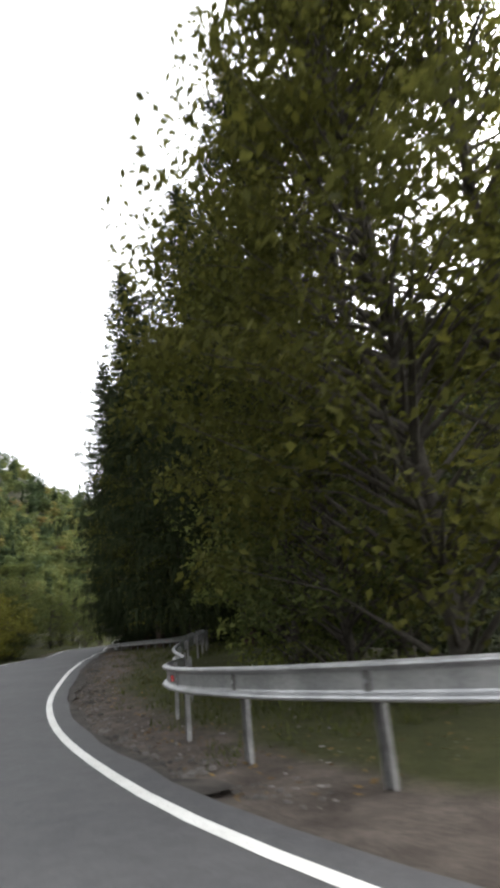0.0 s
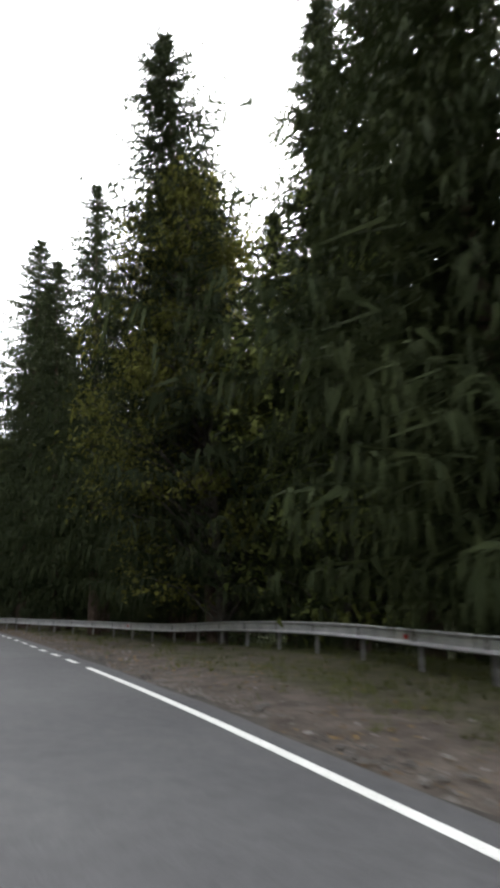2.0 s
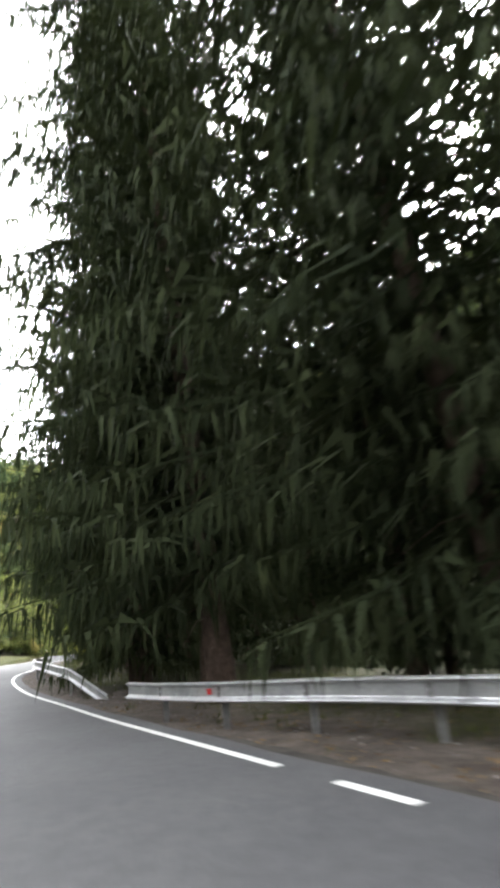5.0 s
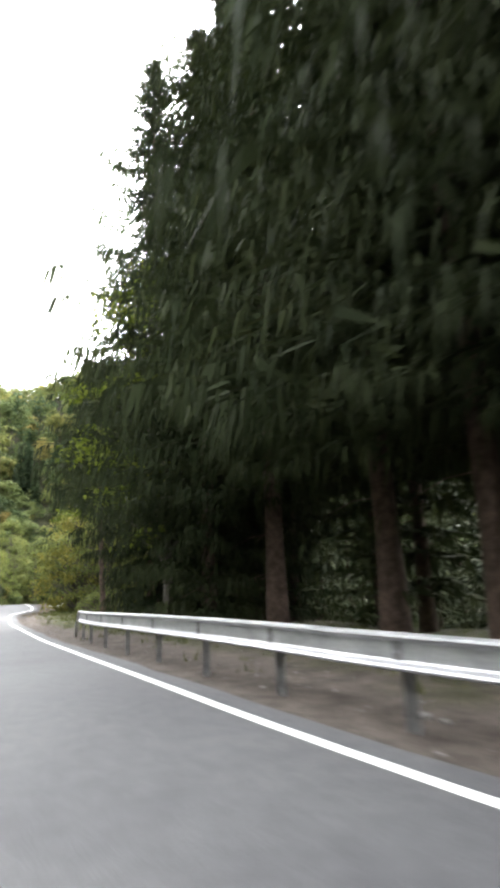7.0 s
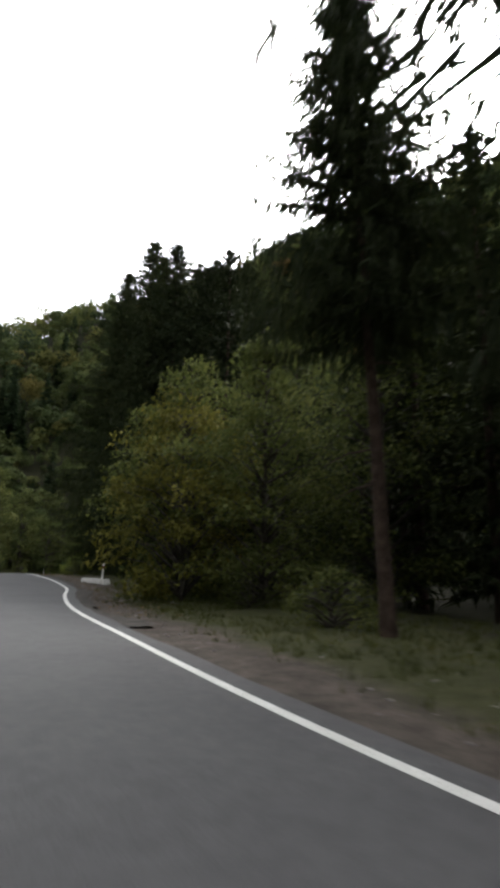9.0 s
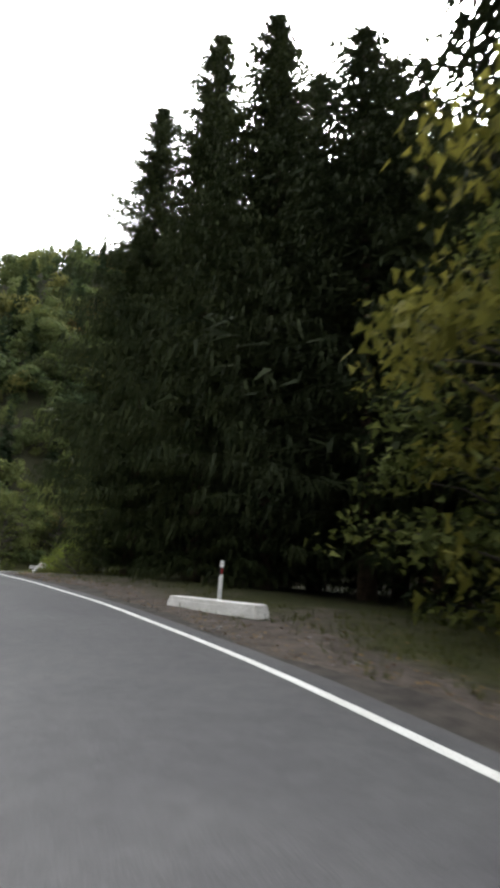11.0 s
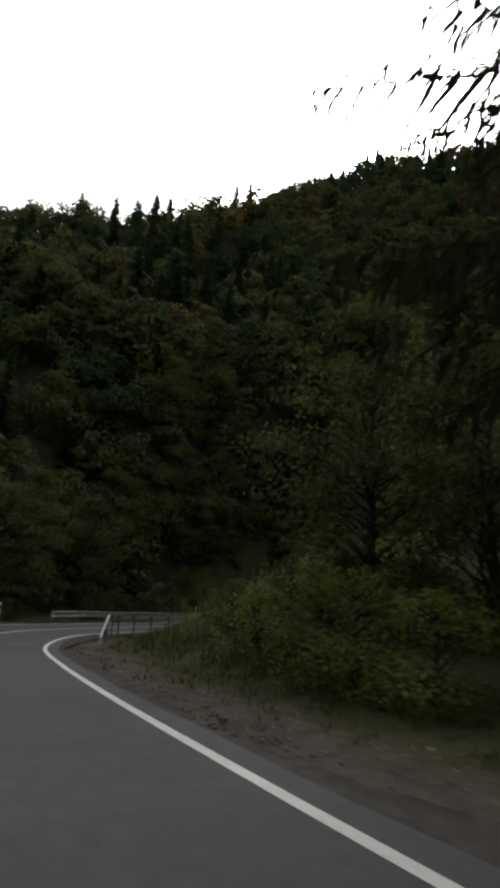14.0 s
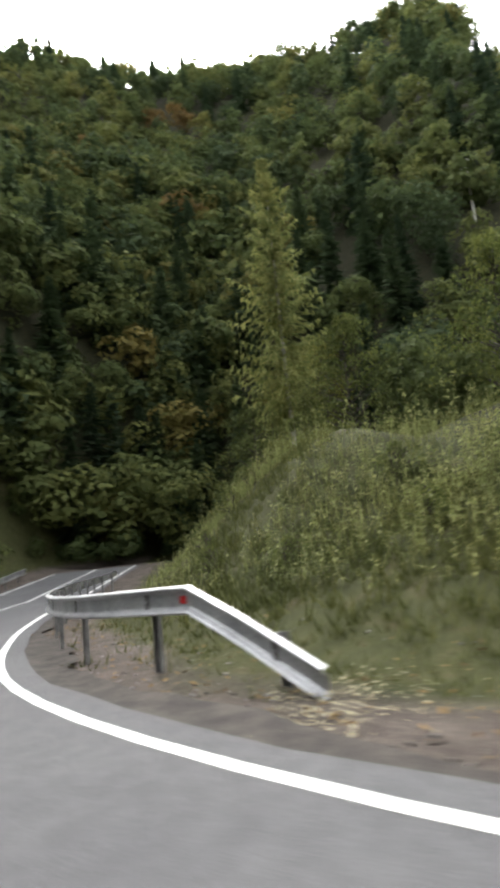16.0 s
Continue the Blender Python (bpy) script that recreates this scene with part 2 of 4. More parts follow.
M_MUD = material("dark_mud", plain_surface((0.026, 0.023, 0.020), (0.062, 0.054, 0.046), 3.0, 0.85, 0, 35, 0.5, 0.2))
M_CRUMB = material("broken_asphalt", plain_surface((0.05, 0.047, 0.043), (0.15, 0.138, 0.125), 1.2, 0.9, 0, 25, 0.4, 0.2))
M_POST = material("dull_steel", plain_surface((0.12, 0.118, 0.115), (0.22, 0.215, 0.21), 3.0, 0.6, 0.3, 30, 0.08))
M_LEAFY = material("bright_beech_leaves", leaf_surface((0.050, 0.070, 0.012), (0.13, 0.155, 0.028), through=0.45))
M_CHIPS = material("bleached_leaf_litter", leaf_surface((0.10, 0.09, 0.075), (0.27, 0.25, 0.21), through=0.05))
M_PALE = material("pale_leaves", leaf_surface((0.11, 0.13, 0.055), (0.24, 0.25, 0.12), through=0.35))
M_WEED = material("weed_leaves", leaf_surface((0.115, 0.135, 0.058), (0.27, 0.285, 0.14), through=0.4))
M_BRIGHT = material("bright_bush_leaves", leaf_surface((0.085, 0.115, 0.024), (0.21, 0.25, 0.060), through=0.45))
M_BUSH = material("bush_leaves", leaf_surface((0.054, 0.070, 0.024), (0.132, 0.150, 0.054), through=0.4))
M_GRASS = material("grass_blades", leaf_surface((0.040, 0.052, 0.018), (0.095, 0.100, 0.042), through=0.3))
M_WOODS = material("far_foliage", leaf_surface((0.9, 0.92, 0.88), (1.1, 1.1, 1.04), through=0.45,
    tone=[(0.0, (0.026, 0.040, 0.025)), (0.35, (0.042, 0.060, 0.031)), (0.5, (0.064, 0.084, 0.036)), (0.8, (0.104, 0.115, 0.042)), (0.95, (0.140, 0.120, 0.042)), (1.0, (0.125, 0.085, 0.036))]))

# ---------------------------------------------------------------- the road's course
# right-hand edge line of the road, every nine metres or so, from before the start to past the hairpin
EDGE = [(22, -14), (14.5, -8.4), (7.2, -2.6), (0.42, 2.80), (-3.45, 7.36), (-6.64, 12.41), (-9.10, 17.89), (-11.40, 23.45), (-13.71, 29.01), (-15.94, 34.61), (-18.30, 40.15), (-20.64, 45.69), (-22.92, 51.27), (-25.06, 56.89), (-27.29, 62.48), (-29.67, 68.00), (-31.55, 73.70), (-32.81, 79.58), (-33.81, 85.51), (-34.76, 91.45), (-35.74, 97.39), (-36.39, 103.37), (-36.84, 109.39), (-36.69, 115.40), (-36.27, 121.41), (-36.66, 127.40), (-37.38, 133.39), (-37.98, 139.39), (-38.07, 145.40), (-37.76, 151.38), (-37.13, 157.33), (-36.16, 163.24), (-33.61, 168.58), (-29.44, 172.88), (-24.64, 176.48), (-19.56, 179.66), (-16.93, 181.11), (-10.53, 183.96), (-4.14, 186.80)]


def spline(pts, step=0.5):
    p = np.asarray(pts, float)
    p = np.vstack([2 * p[0] - p[1], p, 2 * p[-1] - p[-2]])
    out = []
    for i in range(1, len(p) - 2):
        u = np.linspace(0, 1, 30, endpoint=False)[:, None]
        a, b, c, d = p[i - 1], p[i], p[i + 1], p[i + 2]
        out.append(0.5 * (2 * b + (c - a) * u + (2 * a - 5 * b + 4 * c - d) * u**2 + (3 * b - a - 3 * c + d) * u**3))
    out = np.vstack(out + [p[-2:-1]])
    s = np.r_[0, np.cumsum(np.linalg.norm(np.diff(out, axis=0), axis=1))]
    g = np.arange(0, s[-1], step)
    return np.stack([np.interp(g, s, out[:, k]) for k in range(out.shape[1])], 1), g


LINE, LINE_S = spline(EDGE)
TAN = unit(np.gradient(LINE, axis=0))
RIGHT = np.stack([TAN[:, 1], -TAN[:, 0]], 1)
S_ZERO = LINE_S[np.argmin(((LINE - np.array((0.42, 2.80))) ** 2).sum(1))]   # s is counted from here
LINE_S = LINE_S - S_ZERO
# the road's height every three metres from there; it climbs on beyond
RISE = [-0.00, -0.06, -0.10, -0.09, 0.00, 0.12, 0.24, 0.32, 0.35, 0.36, 0.37, 0.33, 0.32, 0.32, 0.31, 0.29, 0.26, 0.25, 0.23, 0.19, 0.15, 0.13, 0.16, 0.21, 0.28, 0.37, 0.45, 0.50, 0.50, 0.48, 0.44, 0.42, 0.43, 0.46, 0.47, 0.50, 0.54, 0.56, 0.57, 0.57, 0.58, 0.59, 0.61, 0.68, 0.79, 0.85, 0.92, 0.94, 0.93, 0.89, 0.86, 0.77, 0.65, 0.52, 0.37, 0.24, 0.17, 0.12, 0.06, -0.02, -0.09, -0.14, -0.17, -0.20, -0.22, -0.24]


def road_z(s):
    s = np.asarray(s, float)
    at = np.arange(len(RISE)) * 3.0
    low = np.interp(s, at, RISE)
    for d in (-0.8, 0.8):
        low = low + np.interp(s + d, at, RISE)
    return low / 3 + 0.07 * np.clip(s - at[-1], 0, None)


def at_road(s, off):
    """The point at s metres along the right edge line and off metres to its right."""
    s = np.asarray(s, float)
    q = [np.interp(s, LINE_S, c) for c in (LINE[:, 0], LINE[:, 1], RIGHT[:, 0], RIGHT[:, 1])]
    r = unit(np.stack(q[2:], -1))
    return np.stack([q[0] + r[..., 0] * off, q[1] + r[..., 1] * off, road_z(s)], -1)


def heading(s):
    a, b = at_road(s - 0.3, 0), at_road(s + 0.3, 0)
    return math.degrees(math.atan2(b[1] - a[1], b[0] - a[0]))


def road_frame(x, y):
    """For points: s along the edge line and the offset to its right."""
    x, y = np.ravel(x), np.ravel(y)
    s, off = np.empty(len(x)), np.empty(len(x))
    for i in range(0, len(x), 20000):
        q = np.stack([x[i:i + 20000], y[i:i + 20000]], 1)
        d2 = ((q[:, None] - LINE[None, ::2]) ** 2).sum(2)
        j = d2.argmin(1) * 2
        r = q - LINE[j]
        s[i:i + 20000] = LINE_S[j] + (r * TAN[j]).sum(1)
        side = (r * RIGHT[j]).sum(1)
        off[i:i + 20000] = np.where(side < 0, -1, 1) * np.sqrt(d2.min(1))
    return s, off


def smooth(x, a, b):
    t = np.clip((x - a) / (b - a), 0, 1)
    return t * t * (3 - 2 * t)


def waves(x, y):
    return (np.sin(x * 0.31 + 1.3 * np.sin(y * 0.17)) + np.sin(y * 0.27 + 1.1 * np.sin(x * 0.23 + 2)) + np.sin((x + y) * 0.11 + 0.5)) / 3


ROAD_W = 5.42


def hill_z(x, y):
    """The wooded hill round the hairpin and the lower slopes beside the road."""
    north = (y - 183) * np.clip(0.88 + 0.0085 * (x + 47), 0.78, 1.5)
    east = (x - 2) * 1.415 * smooth(y, 105, 160) - 40 * (1 - smooth(y, 105, 160))
    west = (-x - 62) * 0.42 + np.clip(-x - 85, 0, 90) * 0.75 * (1 - smooth(y, 240, 330))
    both = np.where((north > 0) & (east > 0), np.hypot(north, east), np.maximum(north, east))
    h = np.log(np.exp(np.clip(both, -80, 200) / 6) + np.exp(np.clip(west, -80, 200) / 6) + 1) * 6
    u = np.clip(x + 47, 0, 120)
    cap = np.clip(70 + 0.17 * u + 0.0037 * u * u, 70, 130) + np.clip(-x - 70, 0, 80) * 0.2
    h = cap - np.log(np.exp((cap - h) / 8) + 1) * 8 + np.log(np.exp(cap / 8) + 1) * 8 - cap
    h = np.where(h > cap, cap, h)
    return np.clip(h, 0, None) + waves(x * 0.6, y * 0.6) * np.clip(h, 0, 25) * 0.12


def ground_z(x, y):
    x, y = np.asarray(x, float), np.asarray(y, float)
    shape = x.shape
    s, off = road_frame(x, y)
    x, y = np.ravel(x), np.ravel(y)
    past = smooth(s, LINE_S[-1] - 14, LINE_S[-1]) * ROAD_W / 2
    beside = np.where(off > 0, np.clip(off - past, 0, None), np.clip(-off - ROAD_W + past, 0, None))
    zr = road_z(np.clip(s, None, LINE_S[-1]))
    k = smooth(beside, 4, 16)
    inner = smooth(s, 150, 166) * (off > 0)
    bank = np.where(off > 0, np.clip(off - 2.6, 0, 13) * 0.34 * smooth(s, 150, 166) * (1 - smooth(s, LINE_S[-1] - 14, LINE_S[-1])), np.clip(beside - 2, 0, 12) * 0.12)
    bank = bank + np.clip(off - 0.5, 0, 7) * 0.05 * smooth(s, 11, 17) * (1 - smooth(s, 30, 39))     # the lay-by rises away from the road
    z = (zr - 0.06 + bank) * (1 - k) + np.maximum(hill_z(x, y), zr - 3 * (1 - inner) + bank * (0.5 + 0.5 * inner)) * k
    z -= 7 * smooth(beside, 9, 26) * (off > 0) * (1 - smooth(s, 92, 125))        # the wood lies on a slope below the road
    z += 2.6 * smooth(off, 3, 9.5) * (1 - 0.6 * smooth(off, 9, 12.5)) * smooth(s, 175, 184) * (1 - smooth(s, 194, 204)) * (off > 0)      # weedy mound inside the bend
    z += waves(x * 3.1, y * 2.7) * 0.05 * smooth(beside, 0.6, 2.5)
    z -= 0.05 * smooth(beside, 0.25, 0.6) * (1 - smooth(beside, 0.6, 1.6))
    return z.reshape(shape)


# ---------------------------------------------------------------- ground, road and markings
def graded(lo, hi, fine_lo, fine_hi, step):
    a = [fine_lo]
    d = step
    while a[-1] > lo:
        d *= 1.18
        a.append(a[-1] - d)
    b = [fine_hi]
    d = step
    while b[-1] < hi:
        d *= 1.18
        b.append(b[-1] + d)
    return np.array(a[::-1][:-1] + list(np.arange(fine_lo, fine_hi + step / 2, step)) + b[1:])


def build_ground():
    gx, gy = graded(-1800, 1800, -54, 22, 0.8), graded(-1500, 1900, -12, 204, 0.8)
    X, Y = np.meshgrid(gx, gy)
    Z = ground_z(X, Y)
    nx = len(gx)
    i = (np.arange(len(gy) - 1)[:, None] * nx + np.arange(nx - 1)[None]).reshape(-1)
    me = mesh_from("ground", np.stack([X, Y, Z], -1).reshape(-1, 3), np.stack([i, i + 1, i + nx + 1, i + nx], 1), M_SOIL, True)
    s, off = road_frame(X, Y)
    beside = np.where(off > 0, off, np.clip(-off - ROAD_W, 0, None))
    grassy = np.where(off > 0, 1 - 0.55 * smooth(s, 15, 23) * (1 - smooth(s, 92, 104)), 1)   # the lay-by is bare dirt
    grassy = grassy - 0.5 * (off > 0) * smooth(s, 124, 130) * (1 - smooth(s, 150, 155))      # bare soil under the big spruce
    # away from the road it rises to the litter that has shade in its colour
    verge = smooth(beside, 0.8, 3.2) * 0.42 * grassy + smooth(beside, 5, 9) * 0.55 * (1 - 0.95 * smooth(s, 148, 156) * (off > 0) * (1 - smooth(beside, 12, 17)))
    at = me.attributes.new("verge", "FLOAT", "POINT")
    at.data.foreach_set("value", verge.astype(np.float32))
    return thing("ground", "brown gravelly verge with sparse grass and forest soil", "ground", kind="structure", me=me)


def strip(name, s0, s1, off0, off1, z, mat, step=1.0, wob=0.0, way=((0, 0), (1, 0))):
    """A flat band along the road."""
    s = np.arange(s0, s1 + 1e-6, (s1 - s0) / max(1, round((s1 - s0) / step)))
    jit = rng.uniform(-wob, wob, (2, len(s))) + np.interp(s, *np.array(way, float).T)
    cols = np.linspace(0, 1, 9 if off1 - off0 > 2 else 2)
    rows = [at_road(s, (off0 + jit[0]) * (1 - c) + (off1 + jit[1]) * c) + np.array([0, 0, z if np.isscalar(z) else z[0] * (1 - c) + z[1] * c]) for c in cols]
    v = np.stack(rows, 1)
    n, k = len(s), len(cols)
    i = (np.arange(n - 1)[:, None] * k + np.arange(k - 1)[None]).reshape(-1)
    return mesh_from(name, v.reshape(-1, 3), np.stack([i, i + 1, i + k + 1, i + k], 1), mat, True)


build_ground()
S_END = float(LINE_S[-1]) - 1
road = thing("road", "dark grey two-lane asphalt road", "road", kind="structure", me=strip("road", float(LINE_S[0]) + 1, S_END, -ROAD_W - 0.35, 0.38, 0.0, M_ASPHALT, 1.0, 0.04))
SOLID_A, SOLID_B = 27.1, 55.9
part("edge_line", strip("edge_line", float(LINE_S[0]) + 1, SOLID_A, -0.062, 0.062, 0.004, M_PAINT), road, "solid white edge line")
part("edge_line", strip("edge_line", SOLID_B, S_END, -0.062, 0.062, 0.004, M_PAINT), road, "solid white edge line")
part("edge_line", strip("edge_line", float(LINE_S[0]) + 1, S_END, -ROAD_W - 0.062, -ROAD_W + 0.062, 0.004, M_PAINT), road, "solid white edge line")
CENTRE = ((137, -2.78), (141, -2.56), (145, -2.42), (149, -2.48), (153, -2.43), (165, -2.60), (230, -2.65))     # its way along the road
part("centre_line", strip("centre_line", 137.0, S_END, -0.065, 0.065, 0.004, M_PAINT, way=CENTRE), road, "solid white centre line")


def muddy_edge(s0, s1, width, seed):
    """A crumbling band of mud lying on the verge along the asphalt."""
    r = np.random.default_rng(seed)
    s = np.arange(s0, s1, 0.45)
    n = len(s)
    out = 0.40 + width * (0.6 + 0.4 * np.sin(s * 0.7) * np.sin(s * 0.23 + 1)) + r.normal(0, 0.06, n)
    c = np.linspace(0, 1, 5)
    v = at_road(np.repeat(s, 5), (0.36 + (out[:, None] - 0.36) * c[None]).ravel())
    v[:, 2] = ground_z(v[:, 0], v[:, 1]) + 0.06 + r.uniform(0, 0.012, len(v))
    i = (np.arange(n - 1)[:, None] * 5 + np.arange(4)[None]).reshape(-1)
    return mesh_from("muddy_edge", v, np.stack([i, i + 1, i + 6, i + 5], 1), M_MUD, True)


part("muddy_edge", muddy_edge(110.0, 188.0, 0.75, 5), road, "dark crumbling muddy edge")
part("muddy_edge", muddy_edge(3.0, 64.0, 0.3, 6), road, "dark crumbling muddy edge")
for k in range(14):
    a = SOLID_A + 1.0 + 1.985 * k
    part("dash", strip("dash", a, a + 1.0, -0.062, 0.062, 0.004, M_PAINT, 0.5), road)


def crack(s0, off0, along, aside, seed):
    """A thin wandering crack filled with dirt."""
    r = np.random.default_rng(seed)
    n = 14
    s = s0 + np.linspace(0, along, n) + r.normal(0, 0.03, n)
    o = off0 + np.linspace(0, aside, n) + r.normal(0, 0.05, n)
    w = 0.006 + 0.010 * r.random(n)
    v = np.stack([at_road(s, o - w), at_road(s, o + w)], 1) + np.array([0, 0, 0.004])
    i = np.arange(n - 1) * 2
    return mesh_from("crack", v.reshape(-1, 3), np.stack([i, i + 1, i + 3, i + 2], 1), M_MUD)


for k, (s0, o0, ds, do) in enumerate(((152.6, -2.0, 1.6, 0.35), (154.0, -1.75, 0.9, -0.5))):
    part("crack", crack(s0, o0, ds, do, 90 + k), road, "thin dark crack")


# ---------------------------------------------------------------- guard rails
def w_profile():
    """Section of a folded beam, 31 cm high, with a lip above and below: (outward, up)."""
    return np.array([(0.050, 0.0), (0.066, 0.010), (0.070, 0.026), (0.058, 0.042), (0.012, 0.066), (0.0, 0.085), (0.0, 0.225), (0.012, 0.242), (0.060, 0.262), (0.070, 0.276), (0.064, 0.292), (0.012, 0.310), (0.0, 0.310)])


def rail_beam(points, mat, reverse=1):
    """A folded steel beam along points (its lower edge), bulging to the left of the way (the road)."""
    pts = np.asarray(points, float)
    t = unit(np.gradient(pts, axis=0))
    n = unit(np.stack([-t[:, 1], t[:, 0], 0 * t[:, 0]], 1)) * reverse
    prof = w_profile()
    rows = []
    for shell in (0.0, -0.004):
        rows.append(pts[:, None] + n[:, None] * (prof[None, :, :1] + shell) + np.array([0, 0, 1.0]) * prof[None, :, 1:])
    m, k = len(pts), len(prof)
    v = np.concatenate([np.concatenate([rows[0], rows[1][:, ::-1]], 1)]).reshape(-1, 3)
    k2 = 2 * k
    i = np.arange(m - 1)[:, None] * k2
    j = np.arange(k2)[None]
    f = np.stack([i + j, i + (j + 1) % k2, i + k2 + (j + 1) % k2, i + k2 + j], -1).reshape(-1, 4)
    return mesh_from("beam", v, f, mat, False)


def post_mesh():
    """A folded channel post."""
    bm = bmesh.new()
    prof = [(-0.05, -0.03), (0.05, -0.03), (0.05, 0.03), (0.042, 0.03), (0.042, -0.022), (-0.042, -0.022), (-0.042, 0.03), (-0.05, 0.03)]
    f = bm.faces.new([bm.verts.new((x, y, -0.3)) for x, y in prof])
    up = bmesh.ops.extrude_face_region(bm, geom=[f])
    for v in up["geom"]:
        if isinstance(v, bmesh.types.BMVert):
            v.co.z = 0.72
    bmesh.ops.recalc_face_normals(bm, faces=bm.faces[:])
    return bm_mesh("post", bm, M_POST)


POST = post_mesh()
BOLT = box_mesh("bolt", 0.035, 0.02, 0.035, M_ZINC, 0.006, base=False)
SPACER = box_mesh("spacer", 0.09, 0.12, 0.2, M_POST, 0.008, base=False)
REFLECTOR = box_mesh("reflector", 0.11, 0.03, 0.09, M_RED, 0.008, base=False)


def guard_rail(places, label, start_ramp=False, end_ramp=False, spacing=2.0, reverse=1, reflect=4, first_reflect=0, kinks=(), lift=((0, 0.42), (30, 0.42)), reflect_at=()):
    """A folded beam on posts; a ramp brings its end down into the ground."""
    spots = [at_road(a, b)[:2] for a, b in places]
    runs, last = [], 0
    for k in list(kinks) + [len(spots) - 1]:      # the beam bends sharply at its kinks
        run = spline(spots[last:k + 1], 0.5)[0]
        runs.append(run if k == len(spots) - 1 else np.vstack([run[:-1], spots[k][None]])[:-1])
        last = k
    line = np.vstack(runs)
    s = np.r_[0, np.cumsum(np.linalg.norm(np.diff(line, axis=0), axis=1))]
    z = ground_z(line[:, 0], line[:, 1])
    z = np.convolve(np.pad(z, 3, mode="edge"), np.ones(7) / 7, "valid")
    up = np.interp(s, *np.array(lift, float).T)     # lower edge over the ground, along the rail
    if end_ramp:
        up -= 0.72 * smooth(s, s[-1] - end_ramp, s[-1]) ** 1.0 * np.clip((s - s[-1] + end_ramp) / end_ramp, 0, 1)
    if start_ramp:
        up -= 0.72 * np.clip((start_ramp - s) / start_ramp, 0, 1)
    pts = np.stack([line[:, 0], line[:, 1], z + up], 1)
    rail = thing("guard_rail", label, "guard rail", group="guard rails along the road", m=Matrix.Translation(pts[0] * np.array([1, 1, 0])))
    org = pts[0] * np.array([1, 1, 0])
    beam = part("beam", rail_beam(pts - org, M_ZINC, reverse), rail)
    count = 0
    for d in np.arange(0.6, s[-1] - 0.2, spacing):
        p = np.array([np.interp(d, s, pts[:, k]) for k in range(3)])
        q = np.array([np.interp(d + 0.2, s, pts[:, k]) for k in range(3)])
        low = np.interp(d, s, up)
        if low < 0.1:
            continue
        yaw = math.degrees(math.atan2(q[1] - p[1], q[0] - p[0]))
        turn = pose(0, 0, 0, 0, 0, yaw)
        foot = Vector(p - org) + turn @ Vector((0, -0.12 * reverse, -low))
        ob = part("post", POST, rail, m=Matrix.Translation(foot + Vector((0, 0, low - 0.42))) @ turn)
        part("spacer", SPACER, rail, m=Matrix.Translation(Vector(p - org) + turn @ Vector((0, -0.05 * reverse, 0.155))) @ turn)
        part("bolt", BOLT, beam, m=Matrix.Translation(Vector(p - org) + turn @ Vector((0, 0.024 * reverse, 0.155))) @ turn)
        if reflect and count % reflect == first_reflect:
            part("reflector", REFLECTOR, rail, "small red reflector", m=Matrix.Translation(Vector(p - org) + turn @ Vector((0.25, 0.03 * reverse, 0.155))) @ turn)
        count += 1
    for d in reflect_at:
        p = np.array([np.interp(d, s, pts[:, k]) for k in range(3)])
        part("reflector", REFLECTOR, rail, "small red reflector", m=Matrix.Translation(Vector(p - org) + Vector((0, 0, 0.155))) @ pose(0, 0, 0, 0, 0, heading(places[1][0]) + 30))
    return rail


RAIL_A = [(-7, 2.7), (-3, 2.2), (0.6, 1.58), (2.1, 1.40), (3.8, 1.24), (5.5, 1.26), (7, 1.48), (8.4, 1.94), (9.8, 2.56), (11.5, 2.87), (13.9, 3.08), (16, 3.55), (18, 4.15), (20.5, 4.7), (24, 5.4), (28, 5.8), (32, 5.9), (36, 5.9),
          (41, 5.4), (44.3, 4.9), (47, 4.1), (50.5, 3.0), (54, 2.2), (56.5, 1.7), (59.5, 1.0), (63.3, 0.45)]      # (along, beside) the edge line
RAIL_B = [(67.5, 1.45), (69.8, 0.93), (77.5, 0.93), (80, 0.89), (84, 0.85), (88, 0.85), (90.5, 0.93), (92.2, 1.08), (93.8, 1.28)]
RAIL_C = [(170.5, 1.52), (172.5, 1.48), (174.6, 1.08), (177.2, 0.86), (180.5, 0.78), (184, 0.8), (188, 0.85), (193, 0.9), (198, 1.0)]
guard_rail(RAIL_A, "long weathered steel guard rail round a dirt lay-by", reflect=9, first_reflect=6, lift=((0, 0.67), (11, 0.66), (16, 0.56), (19, 0.5), (23, 0.47), (40, 0.46), (50, 0.42), (90, 0.42)))
guard_rail(RAIL_B, "steel guard rail with ramped end beside the road", start_ramp=2.3, end_ramp=1.8, reflect=0, kinks=(1, 7), lift=((0, 0.52), (30, 0.52)))
guard_rail(RAIL_C, "steel guard rail with ramped start inside the bend", start_ramp=1.75, reflect=0, kinks=(1,), lift=((0, 0.67), (30, 0.6)), reflect_at=(1.95,))
outer = [(s, -ROAD_W - 0.9) for s in np.arange(181, 206, 3)]
guard_rail(outer, "weathered steel guard rail outside the climbing bend", reflect=0, reverse=-1)


